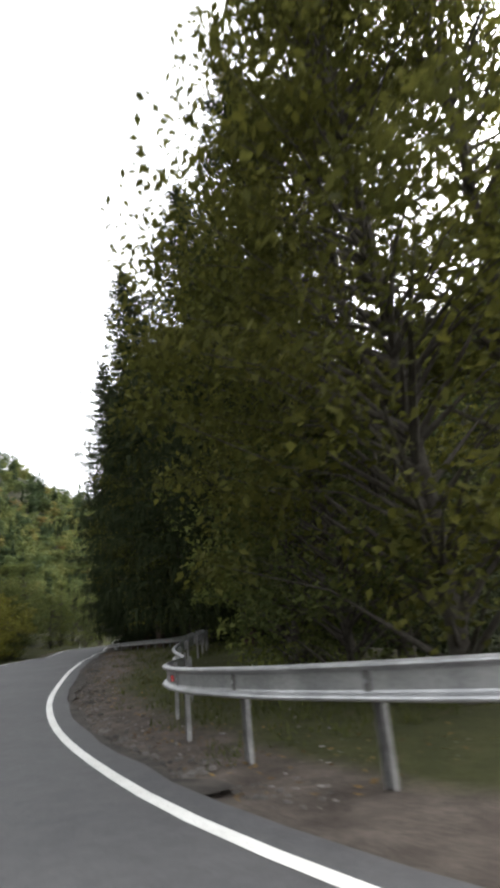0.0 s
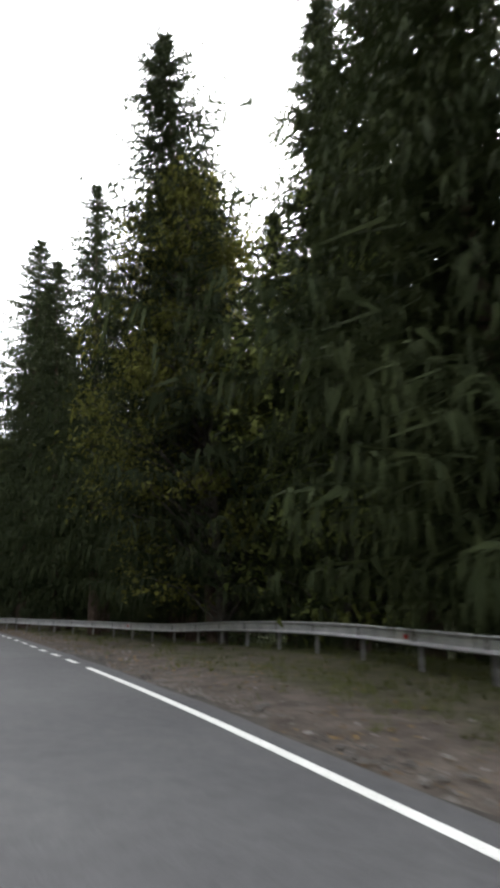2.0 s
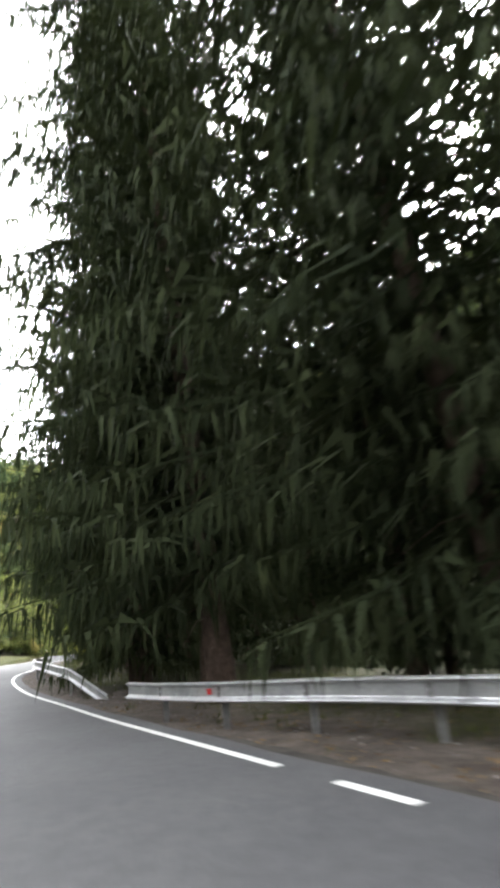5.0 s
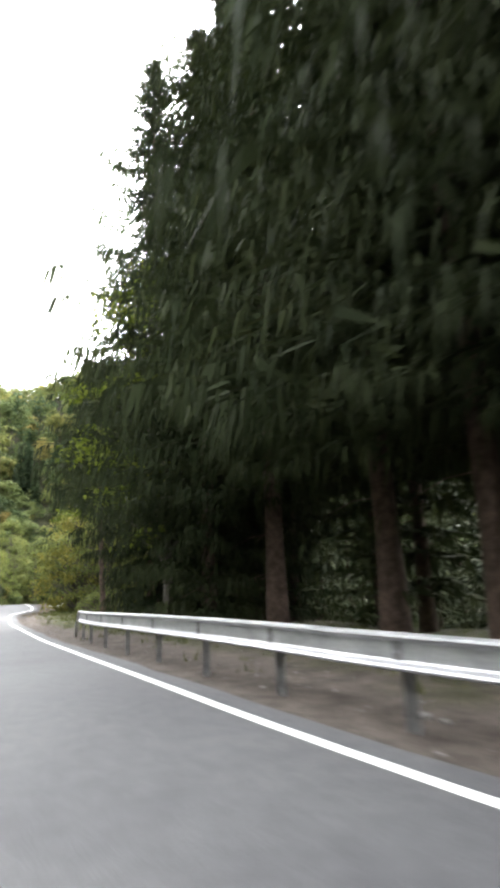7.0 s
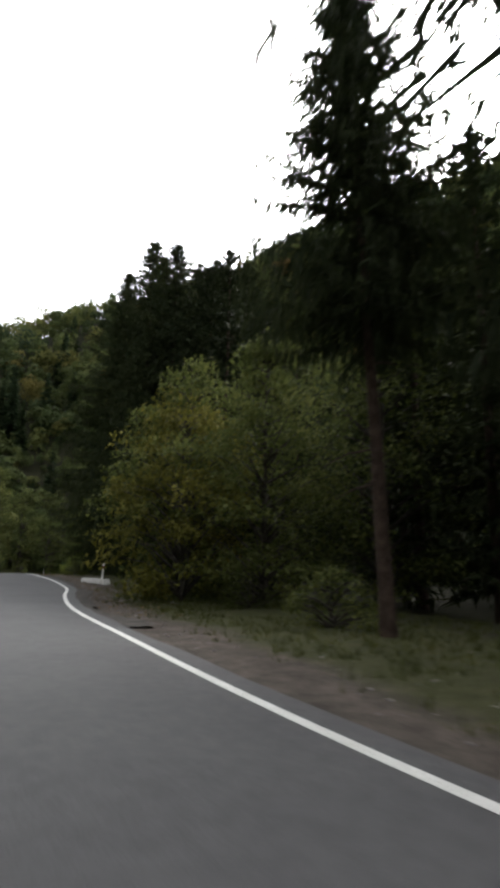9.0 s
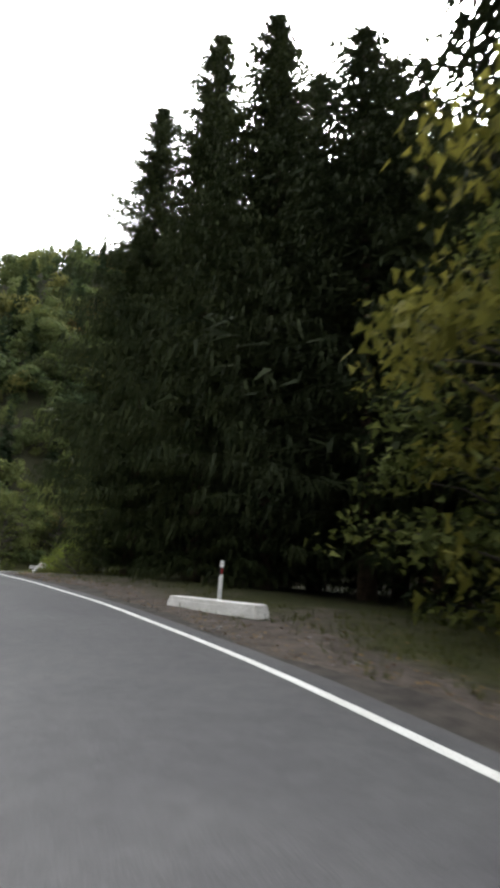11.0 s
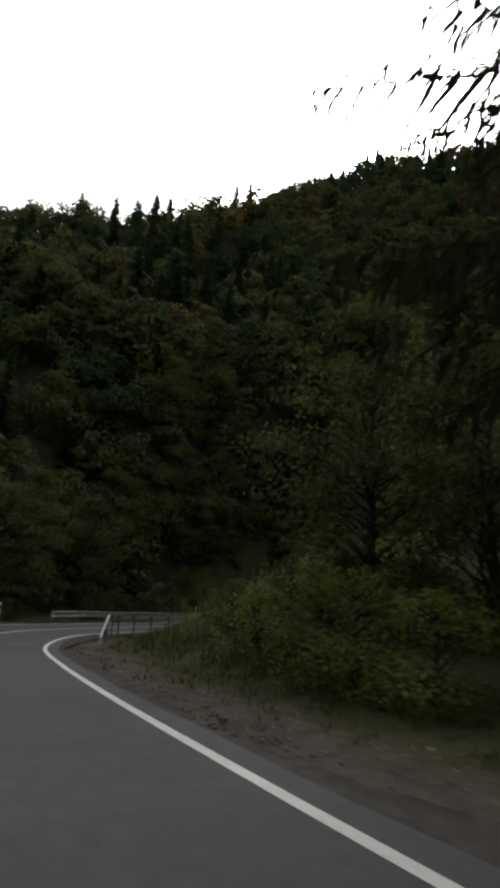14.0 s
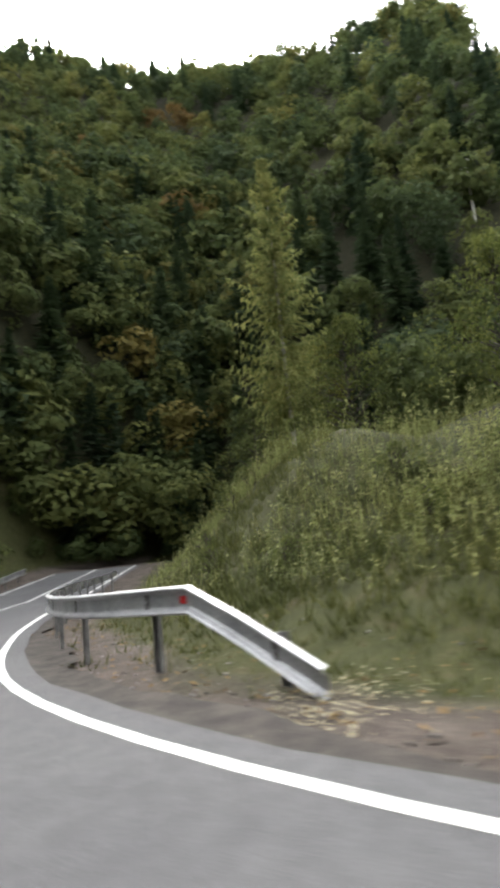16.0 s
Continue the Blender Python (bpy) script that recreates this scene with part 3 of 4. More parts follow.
# ---------------------------------------------------------------- delineator posts and concrete block
def delineator(x, y, yaw, label, height=1.05, lean=0.0):
    """A white roadside post with a slanted top, a black band and a reflector."""
    z = float(ground_z(np.array([x]), np.array([y]))[0])
    ob = thing("delineator_post", label, "roadside post", group="delineator posts", m=pose(x, y, z, 0, lean, yaw))
    bm = bmesh.new()
    bmesh.ops.create_cube(bm, size=1)
    for v in bm.verts:
        v.co = Vector((v.co.x * 0.10, v.co.y * 0.045, (v.co.z + 0.5) * height - 0.0 + (0.03 if v.co.z > 0 and v.co.y > 0 else 0)))
    bmesh.ops.bevel(bm, geom=bm.edges[:], offset=0.012, segments=2, affect="EDGES")
    part("post_body", bm_mesh("post_body", bm, M_WHITE), ob)
    part("band", box_mesh("band", 0.104, 0.049, 0.2, M_BLACK, 0.012), ob, "black band", m=pose(0, 0, height - 0.32))
    part("reflector", box_mesh("reflector", 0.04, 0.055, 0.14, M_RED, 0.004), ob, "red reflector", m=pose(0, 0, height - 0.29))
    return ob


rng = np.random.default_rng(12)

# post on its whitewashed block, and posts along the outside of the bend
BX, BY = (float(c) for c in at_road(131.2, 2.13)[:2])
BYAW = heading(131.5)
block = thing("concrete_kerb_block", "long low whitewashed concrete kerb block on gravel", "concrete block",
              m=Matrix.Translation((BX, BY, float(ground_z(np.array([BX]), np.array([BY]))[0]))) @ pose(0, 0, 0, 0, 0, BYAW + 13))
part("block_body", box_mesh("block_body", 2.95, 0.42, 0.24, M_CONCRETE, 0.03, 0.97), block, m=pose(0, 0, -0.04))
part("cap", box_mesh("cap", 2.84, 0.36, 0.05, M_CONCRETE, 0.015, 0.98), block, "chipped upper edge", m=pose(0, 0, 0.2))
POST_AT = at_road(131.95, 2.65)
delineator(float(POST_AT[0]), float(POST_AT[1]), BYAW + 90, "white post with black band behind a concrete block", 1.04, -2.5)
for s, o in ((150, -7.0), (178, -7.0), (196, -7.0)):
    q = at_road(s, o)
    delineator(float(q[0]), float(q[1]), heading(s) + 90, "white post with black band at the outer road edge")
q = at_road(90, -7.0)
delineator(float(q[0]), float(q[1]), heading(90) + 90, "white post with black band at the outer road edge")


# ---------------------------------------------------------------- trees
def spruce_crown(height, radius, low, whorls, branches, twigs, seed, ragged=0.25, droop=0.3, hang=4, fine=1.0, core=8, far_out=0.12, reach=1.2, arms=()):
    """Whorls of sagging boughs with upturned tips, side twigs along them and short hanging sprays: verts and triangles."""
    r = np.random.default_rng(seed)
    zs = low + (height - low) * (np.linspace(0, 1, whorls) ** 0.95) + r.uniform(-0.12, 0.12, whorls)
    Z = np.repeat(zs, branches) + r.uniform(-0.12, 0.12, whorls * branches)
    n = len(Z)
    rel = np.clip((Z - low) / (height - low), 0, 1)
    az = np.tile(np.arange(branches) / branches * 2 * np.pi, whorls) + np.repeat(r.uniform(0, 6.28, whorls), branches) + r.normal(0, 0.3, n)
    side = 1 + 0.16 * np.sin(az * 2 + r.uniform(0, 6)) + 0.1 * np.sin(az * 3 + Z * 0.5)
    L = (radius * (1 - rel) ** 0.72 * side + 0.2) * r.uniform(1 - ragged * 1.3, 1 + ragged * 0.4, n) * np.where(r.random(n) < far_out, reach, 1.0)
    L *= 0.45 + 0.55 * smooth(Z, 0.8, 7.5)       # short low boughs, kept off the ground
    a = -droop + 0.85 * rel ** 1.6 + r.uniform(-0.1, 0.1, n)
    b = 0.20 - 0.12 * rel
    L = np.where(a + b < -0.05, np.minimum(L, np.clip(Z - 0.6, 0.3, None) / np.clip(-a - b, 0.05, None)), L)
    if arms:                                     # single long boughs: height, direction and length
        h, turn, ln = np.array(arms, float).T
        Z, az, L, n = np.append(Z, h), np.append(az, np.radians(turn)), np.append(L, ln), n + len(h)
        a, b, rel = np.append(a, 0.10 + 0 * h), np.append(b, 0.06 + 0 * h), np.append(rel, (h - low) / (height - low))
    fringe = np.where(np.arange(n) < whorls * branches, 1.0, 1.9)
    out = np.stack([np.cos(az), np.sin(az)], 1)

    def spot(i, t):
        q = np.empty((len(i), 3))
        q[:, :2] = out[i] * (L[i] * t)[:, None]
        q[:, 2] = Z[i] + L[i] * (a[i] * t + b[i] * t * t)
        return q

    pieces = []
    k = np.arange(n)
    lat = np.stack([-out[:, 1], out[:, 0], 0 * az], 1)
    p0, p1, p2 = spot(k, np.zeros(n)), spot(k, np.full(n, 0.5)), spot(k, np.ones(n))
    for u, v, w in ((p0, p1, 0.07), (p1, p2, 0.05)):
        d = v - u
        ln = np.linalg.norm(d, axis=1)
        pieces.append(blades(u, d / ln[:, None], lat, ln * 1.12, np.full(n, w) * (0.5 + 0.12 * L)))
        pieces.append(blades(u, d / ln[:, None], np.tile(np.array([0, 0, 1.0]), (n, 1)), ln * 1.12, np.full(n, w) * (0.6 + 0.14 * L)))
    i = np.repeat(k, twigs)
    t = np.tile((np.arange(twigs) + 0.6) / twigs, n) + r.uniform(-0.04, 0.04, n * twigs)
    base = spot(i, t)
    m = len(i)
    for way in (-1, 1):
        turn = r.uniform(0.55, 1.1, m) * way
        d = unit(np.stack([out[i, 0] * np.cos(turn) - out[i, 1] * np.sin(turn), out[i, 0] * np.sin(turn) + out[i, 1] * np.cos(turn), r.uniform(-0.45, 0.0, m) + 0.35 * rel[i]], 1))
        flat = unit(np.cross(d, np.array([0, 0, 1.0])) + r.normal(0, 0.45, (m, 3)))
        ln = 0.22 + 0.34 * L[i] * (1.06 - t) * r.uniform(0.5, 1.15, m)
        pieces.append(blades(base, d, flat, ln, (0.05 + 0.035 * ln) * fine, 0.18))
        for h in range(hang):          # sprays that hang from the side twig
            g = r.random(m) ** 0.8
            az2 = r.uniform(0, np.pi, m)
            sd = np.stack([np.cos(az2), np.sin(az2), 0 * az2], 1)
            dd = unit(np.stack([r.normal(0, 0.13, m), r.normal(0, 0.13, m), -np.ones(m)], 1) + 0.25 * d)
            hl = (0.20 + 0.05 * L[i]) * fringe[i] * r.uniform(0.5, 1.5, m) * (1.2 - 0.7 * rel[i])
            at = base + d * (ln * g)[:, None] - np.array([0, 0, 1.0]) * (0.18 * ln * g * g)[:, None]
            pieces.append(blades(at, dd, sd, hl, (0.027 + 0.022 * hl) * fine * r.uniform(0.7, 1.3, m)))
    j = np.repeat(k, core)             # dense twigs near the trunk
    tt = r.uniform(0.08, 0.7, len(j))
    d = unit(np.stack([r.normal(0, 0.6, len(j)), r.normal(0, 0.6, len(j)), -0.5 * np.ones(len(j))], 1))
    sd = unit(np.cross(d, r.normal(0, 1, (len(j), 3))))
    at = spot(j, tt) + lat[j] * r.uniform(-0.32, 0.32, (len(j), 1)) * (L[j] * (1.0 - tt))[:, None] + np.array([0, 0, 0.1])
    pieces.append(blades(at, d, sd, (0.22 + 0.06 * L[j]) * r.uniform(0.6, 1.3, len(j)), (0.05 + 0.012 * L[j]) * fine * r.uniform(0.7, 1.3, len(j))))
    return joined(pieces)


def trunk_arrays(height, r0, seed, lean=0.0, sides=10, stubs=10, low=2.0):
    r = np.random.default_rng(seed)
    z = np.linspace(-0.4, height, 12)
    x = lean * (z / height) ** 2 + np.cumsum(r.normal(0, 0.015, 12))
    y = np.cumsum(r.normal(0, 0.015, 12))
    rad = r0 * (1 - z.clip(0) / height) ** 0.8 + 0.012 + r0 * 0.35 * np.exp(-z.clip(0) / 0.4)
    pieces = [tube_arrays(np.stack([x, y, z], 1), rad, sides)]
    for _ in range(stubs):     # dead lower branches
        a, h0, ln = r.uniform(0, 6.28), r.uniform(1.0, max(1.5, low + 2)), r.uniform(0.4, 1.8)
        p = np.array([[0, 0, h0], [math.cos(a) * ln * 0.5, math.sin(a) * ln * 0.5, h0 - 0.08], [math.cos(a) * ln, math.sin(a) * ln, h0 - ln * 0.3]])
        pieces.append(tube_arrays(p, [0.02, 0.013, 0.004], 4))
    return joined(pieces)


def make_spruce(height, radius, low, whorls, branches, twigs, seed, label, **kw):
    ob = thing("spruce_tree", label, "tree", group="spruces beside the road")
    v, f = trunk_arrays(height, 0.0085 * height + 0.03, seed, low=low)
    part("trunk", mesh_from("trunk", v, f, M_BARK, True), ob, "brown scaly bark")
    v, f = spruce_crown(height, radius, low, whorls, branches, twigs, seed, **kw)
    part("crown", mesh_from("crown", v, f, M_SPRUCE), ob)
    return ob


def broadleaf_arrays(height, radius, low, clumps, leaves, size, seed, flat=0.45, shape=diamonds):
    """Limbs from a forked trunk and layered sprays of leaves at their ends."""
    r = np.random.default_rng(seed)
    wood = [tube_arrays(np.stack([np.cumsum(r.normal(0, 0.05, 9)), np.cumsum(r.normal(0, 0.05, 9)), np.linspace(-0.3, height * 0.82, 9)], 1),
                        (0.011 * height + 0.03) * (1 - np.linspace(0, 0.9, 9)) + 0.01, 8)]
    leafs = []
    for c in range(clumps):
        h = low + (height - low) * r.beta(1.3, 1.1)
        rel = (h - low) / (height - low)
        reach = radius * math.sin(math.pi * min(0.97, 0.18 + 0.8 * rel)) ** 0.8 * r.uniform(0.35, 1.05)
        a = r.uniform(0, 6.283)
        tip = np.array([math.cos(a) * reach, math.sin(a) * reach, h])
        start = np.array([0, 0, max(low * 0.5, h - reach * r.uniform(0.3, 0.8))])
        mid = (tip + start) / 2 + np.array([0, 0, 0.1 * reach])
        wood.append(tube_arrays(np.stack([start, mid, tip]), [0.012 * radius + 0.02, 0.02, 0.006], 4))
        n = int(leaves * r.uniform(0.6, 1.4))
        cr = r.uniform(0.5, 0.95) * radius * 0.34
        p = np.clip(r.normal(0, 1, (n, 3)), -1.7, 1.7) * np.array([cr, cr, cr * flat]) * (0.42 if height > 14 else 0.5) + tip
        p[:, 2] -= 0.22 * ((p[:, 0] - tip[0]) ** 2 + (p[:, 1] - tip[1]) ** 2) / max(cr, 0.3)
        d = unit(np.stack([r.normal(0, 1, n), r.normal(0, 1, n), r.normal(-0.35, 0.45, n)], 1))
        sd = unit(np.cross(d, np.array([0, 0, 1.0]) + r.normal(0, 0.5, (n, 3))))
        ln = size * r.uniform(0.6, 1.4, n)
        leafs.append(shape(p, d, sd, ln, ln * (0.62 if shape is diamonds else 0.8), 0.15))
    return joined(wood), joined(leafs)


def make_broadleaf(name, height, radius, low, clumps, leaves, size, seed, label, category, leaf_mat, group="", bark=None, flat=0.45, shape=diamonds):
    ob = thing(name, label, category, group=group)
    (wv, wf), (lv, lf) = broadleaf_arrays(height, radius, low, clumps, leaves, size, seed, flat, shape)
    part("trunk" if height > 3.5 else "stem", mesh_from("trunk", wv, wf, bark or M_GREYBARK, True), ob)
    part("crown" if height > 3.5 else "foliage", mesh_from("crown", lv, lf, leaf_mat), ob)
    return ob


def stand(proto, x, y, yaw=None, scale=1.0, sink=0.1, stretch=1.0, lean=0.0, along=0.0, used=set()):
    """Puts a tree at a place on the ground: the first time the tree itself, then copies."""
    z = float(ground_z(np.array([x]), np.array([y]))[0]) - sink
    yaw = float(rng.uniform(0, 360)) if yaw is None else yaw
    tilt = Matrix.Rotation(radians(-lean), 4, Vector((math.cos(radians(along)), math.sin(radians(along)), 0)))
    m = Matrix.Translation((x, y, z)) @ tilt @ pose(0, 0, 0, 0, 0, yaw) @ Matrix.Diagonal((scale, scale, scale * stretch, 1))
    if proto.name not in used:
        used.add(proto.name)
        proto.matrix_basis = m
        return proto
    own = copy_thing(proto, Matrix.Identity(4))
    own.matrix_basis = m
    return own


def make_slim_tree(height, radius, low, whorls, branches, twigs, seed, label):
    """A narrow pointed tree with spreading leafy boughs round one pale trunk."""
    ob = thing("young_tree", label, "tree")
    v, f = trunk_arrays(height, 0.006 * height + 0.02, seed, lean=-0.5, stubs=4, low=low)
    part("trunk", mesh_from("trunk", v, f, M_PALEBARK, True), ob, "thin pale bark")
    v, f = spruce_crown(height, radius, low, whorls, branches, twigs, seed, ragged=0.4, droop=-0.12, hang=2, fine=3.0, core=5, far_out=0.1)
    part("crown", mesh_from("crown", v, f, M_PALE), ob)
    return ob


SPRUCES = [
    make_spruce(27, 7.6, 2.4, 58, 5, 10, 11, "tall dark green spruce with sagging boughs behind the guard rail", fine=1.7),
    make_spruce(26, 7.4, 2.6, 56, 5, 10, 12, "tall dark spruce with bare lower trunk", ragged=0.3, fine=1.7),
    make_spruce(28, 6.0, 3.6, 52, 5, 10, 13, "tall thin spruce with a high ragged crown", ragged=0.4, droop=0.38, fine=1.6, core=4),
    make_spruce(25, 6.2, 1.7, 54, 5, 10, 14, "broad dark spruce with boughs down to the ground", droop=0.4, fine=1.7),
]
EDGE_SPRUCE = make_spruce(28, 5.6, 1.0, 60, 5, 12, 17, "tall dark spruce with hanging twigs close to the road", fine=1.55, droop=0.34, hang=5, far_out=0.0, ragged=0.2, core=16)
BARE_SPRUCE = make_spruce(28, 6.2, 4.4, 50, 5, 12, 18, "tall spruce with a bare reddish trunk beside the road", fine=1.6, droop=0.4, ragged=0.3, core=10)
HERO = make_spruce(31, 6.6, 1.1, 68, 5, 19, 16, "huge dark spruce with hanging twigs beside the road", fine=1.35, core=16, droop=0.26, ragged=0.25, hang=5, far_out=0.07, reach=1.25,
                   arms=((17.5, -172, 4.4), (15.7, -176, 4.9), (12.8, -172, 4.6), (18.6, -158, 3.2), (14.4, -165, 3.8)))
PRUNED = make_spruce(12.4, 3.0, 5.2, 28, 5, 13, 15, "slender young spruce with a thin bare trunk", ragged=0.3, droop=0.1, fine=1.25, core=14)
DEEP = [
    make_spruce(22, 6.0, 0.8, 30, 5, 5, 21, "dark spruce deep in the wood", hang=1, fine=3.9, core=6),
    make_spruce(20, 5.8, 1.5, 28, 5, 5, 22, "dark spruce deep in the wood", hang=1, ragged=0.3, fine=3.9, core=6),
]
BEECHES = [
    make_broadleaf("beech_tree", 17, 5.4, 1.2, 170, 110, 0.19, 31, "green-brown leafy beech beside the road", "tree", M_BEECH, "broadleaved trees"),
    make_broadleaf("beech_tree", 10, 3.6, 0.6, 95, 90, 0.16, 32, "small yellow-green leafy tree at the roadside", "tree", M_BUSH, "broadleaved trees", shape=blades),
    make_broadleaf("beech_tree", 7.5, 3.2, 0.3, 75, 85, 0.15, 33, "low spreading leafy tree beside the road", "tree", M_BUSH, "broadleaved trees", shape=blades),
]
YELLOWING = make_broadleaf("beech_tree", 6.0, 3.0, 0.3, 70, 80, 0.15, 35, "yellowing leafy small tree at the roadside", "tree", M_YELLOW, "broadleaved trees", shape=blades)
LEAFY = make_broadleaf("beech_tree", 15, 5.2, 3.2, 85, 75, 0.2, 36, "bright green beech with long spreading boughs over the verge", "tree", M_LEAFY, "broadleaved trees", flat=0.2)
YOUNG = make_slim_tree(21, 3.1, 5.0, 34, 4, 9, 34, "slim pale green young tree with a pale trunk on the bank")
THIN = make_broadleaf("roadside_tree", 11, 2.8, 4.6, 70, 70, 0.17, 37, "thin dark-trunked leafy tree beside the upper road", "tree", M_BEECH, "broadleaved trees")
BUSHES = [
    make_broadleaf("roadside_bush", 1.9, 1.3, 0.1, 36, 60, 0.085, 41, "leafy green roadside bush", "bush", M_BUSH, "roadside bushes", flat=0.8),
    make_broadleaf("roadside_bush", 1.3, 1.0, 0.05, 30, 55, 0.075, 42, "low weedy green bush in the grass", "bush", M_BUSH, "roadside bushes", flat=0.9),
    make_broadleaf("roadside_bush", 2.0, 1.5, 0.05, 44, 70, 0.085, 43, "bright yellow-green roadside bush", "bush", M_BRIGHT, "roadside bushes", flat=0.8),
]

# single trees that can be told apart: kind, metres along and beside the road, scale, stretch, lean over the road
SINGLE = (
    (SPRUCES[0], 22.6, 7.2, 0.9, 0.97, 5), (SPRUCES[1], 35.6, 6.6, 1.06, 1.0, 9), (SPRUCES[2], 48.9, 5.4, 1.1, 0.95, 6), (SPRUCES[3], 56.1, 4.5, 1.05, 1.04, 7), (SPRUCES[2], 53.0, 7.0, 1.0, 0.9, 4), (SPRUCES[3], 60.0, 6.0, 0.8, 1.0, 3), (SPRUCES[1], 44.5, 8.6, 1.05, 1.0, 4), (SPRUCES[1], 19.0, 9.8, 1.1, 1.0, 4), (SPRUCES[0], 28.0, 10.0, 1.0, 1.0, 3), (SPRUCES[3], 32.6, 11.0, 0.95, 1.0, 2), (SPRUCES[0], 63.4, 3.0, 1.15, 1.08, 5),
    (EDGE_SPRUCE, 70.6, 3.6, 1.2, 0.97, 3), (BARE_SPRUCE, 76.5, 5.6, 1.1, 1.0, 0), (EDGE_SPRUCE, 100.8, 6.0, 1.05, 1.1, 0), (PRUNED, 107.5, 4.8, 1.06, 1.12, 3), (HERO, 150.1, 6.6, 1.03, 0.9, 0), (EDGE_SPRUCE, 149.4, 9.8, 1.2, 0.92, 0),
    (EDGE_SPRUCE, 143.2, 7.7, 1.2, 0.86, 0), (EDGE_SPRUCE, 138.4, 8.4, 1.15, 0.82, 0), (SPRUCES[3], 147.0, 13.0, 1.2, 1.0, 0), (SPRUCES[0], 134.0, 9.6, 1.05, 0.8, 0), (SPRUCES[3], 140.6, 12.8, 1.2, 0.92, 0), (SPRUCES[0], 135.8, 13.4, 1.1, 0.85, 0), (SPRUCES[1], 129.0, 11.0, 0.9, 0.75, 0),
    (SPRUCES[0], 46.6, 9.8, 1.05, 1.0, 3), (SPRUCES[3], 50.8, 10.5, 1.05, 1.1, 3), (BEECHES[0], 34.6, 6.4, 0.9, 1.25, 8),
    (BEECHES[0], 9.4, 7.8, 0.98, 1.05, 2), (BEECHES[0], 14.6, 8.2, 0.8, 0.9, 2), (BEECHES[0], 4.4, 9.1, 1.1, 1.0, 4), (BEECHES[0], 4.6, 5.4, 0.8, 1.12, 3), (BEECHES[1], 5.4, 13.4, 1.2, 1.0, 0),
    (BEECHES[2], 12.5, 6.2, 0.9, 1.0, 0), (BEECHES[2], 7.5, 5.2, 0.8, 1.0, 0), (BEECHES[2], 20.5, 8.0, 0.9, 1.0, 0), (SPRUCES[0], 41.0, 8.0, 0.95, 1.0, 5), (BEECHES[0], 38.6, 8.2, 0.95, 1.3, 6), (EDGE_SPRUCE, 30.5, 9.2, 1.0, 0.97, 3), (YELLOWING, 45.0, -9.0, 1.0, 1.0, 0), (YELLOWING, 51.0, -9.6, 1.15, 1.0, 0), (YELLOWING, 57.0, -9.2, 0.95, 1.0, 0), (YELLOWING, 64.0, -10.0, 1.1, 1.0, 0), (YELLOWING, 118.6, 3.9, 1.0, 1.25, 0), (YELLOWING, 124.0, 4.6, 1.1, 1.5, 0), (BEECHES[1], 30.0, 8.4, 1.3, 1.3, 0),
    (LEAFY, 96.4, 5.2, 1.05, 1.0, 0), (SPRUCES[2], 80.4, 8.2, 1.0, 1.0, 0), (EDGE_SPRUCE, 98.4, 9.0, 1.1, 1.0, 0), (EDGE_SPRUCE, 93.2, 7.4, 1.05, 1.0, 0), (BARE_SPRUCE, 88.6, 5.8, 1.02, 1.0, 0), (EDGE_SPRUCE, 95.4, 9.2, 1.15, 1.0, 0), (BARE_SPRUCE, 83.8, 6.0, 1.0, 1.0, 0), (BEECHES[1], 115.9, 6.0, 0.9, 1.0, 0), (BEECHES[2], 121.6, 4.4, 1.15, 1.15, 0), (BEECHES[1], 122.1, 8.2, 1.0, 1.0, 0), (BEECHES[2], 127.0, 7.2, 1.2, 1.0, 0),
    (BEECHES[1], 115.9, 10.6, 1.1, 1.0, 0), (BEECHES[1], 161.7, 7.9, 0.95, 1.0, 0), (BEECHES[2], 159.2, 10.1, 1.1, 1.0, 0),
    (THIN, 221.3, 12.6, 1.15, 1.0, 0), (THIN, 221.4, 14.8, 1.05, 1.1, 0),
    (YOUNG, 199.0, 11.0, 1.0, 1.0, 0), (BEECHES[1], 204.0, 9.0, 0.9, 1.0, 0), (BEECHES[1], 206.5, 12.0, 0.95, 1.0, 0), (BEECHES[2], 193.5, 13.5, 1.0, 1.0, 0), (BEECHES[2], 186.0, 18.0, 1.0, 1.0, 0),
)
for proto, s, o, k, st, tilt in SINGLE:
    q = at_road(s, o)
    turn = float(rng.uniform(0, 360))
    stand(proto, float(q[0]), float(q[1]), 0.0 if proto is HERO else turn, k, 0.1, st, tilt, heading(s))

# the row behind the rails and the wood behind it
KEPT = [at_road(row[1], row[2])[:2] for row in SINGLE]
rail_s, rail_o = np.array(RAIL_A).T
for s in np.arange(21, 41, 3.6):
    q = at_road(s, float(np.interp(s, rail_s, rail_o)) + rng.uniform(2.2, 4.0))
    if min(math.hypot(q[0] - a, q[1] - b) for a, b in KEPT) > 2.0:
        stand(SPRUCES[int(rng.integers(0, 4))], float(q[0]), float(q[1]), None, float(rng.uniform(0.75, 0.95)), 0.1, 1.0, 4, heading(s))
for s in np.arange(66, 102, 3.6):
    q = at_road(s, rng.uniform(3.8, 5.8))
    if min(math.hypot(q[0] - a, q[1] - b) for a, b in KEPT) > 2.2:
        stand(BARE_SPRUCE if s < 91 else EDGE_SPRUCE, float(q[0]), float(q[1]), None, float(rng.uniform(0.85, 1.02)), 0.1, float(rng.uniform(0.95, 1.1)))
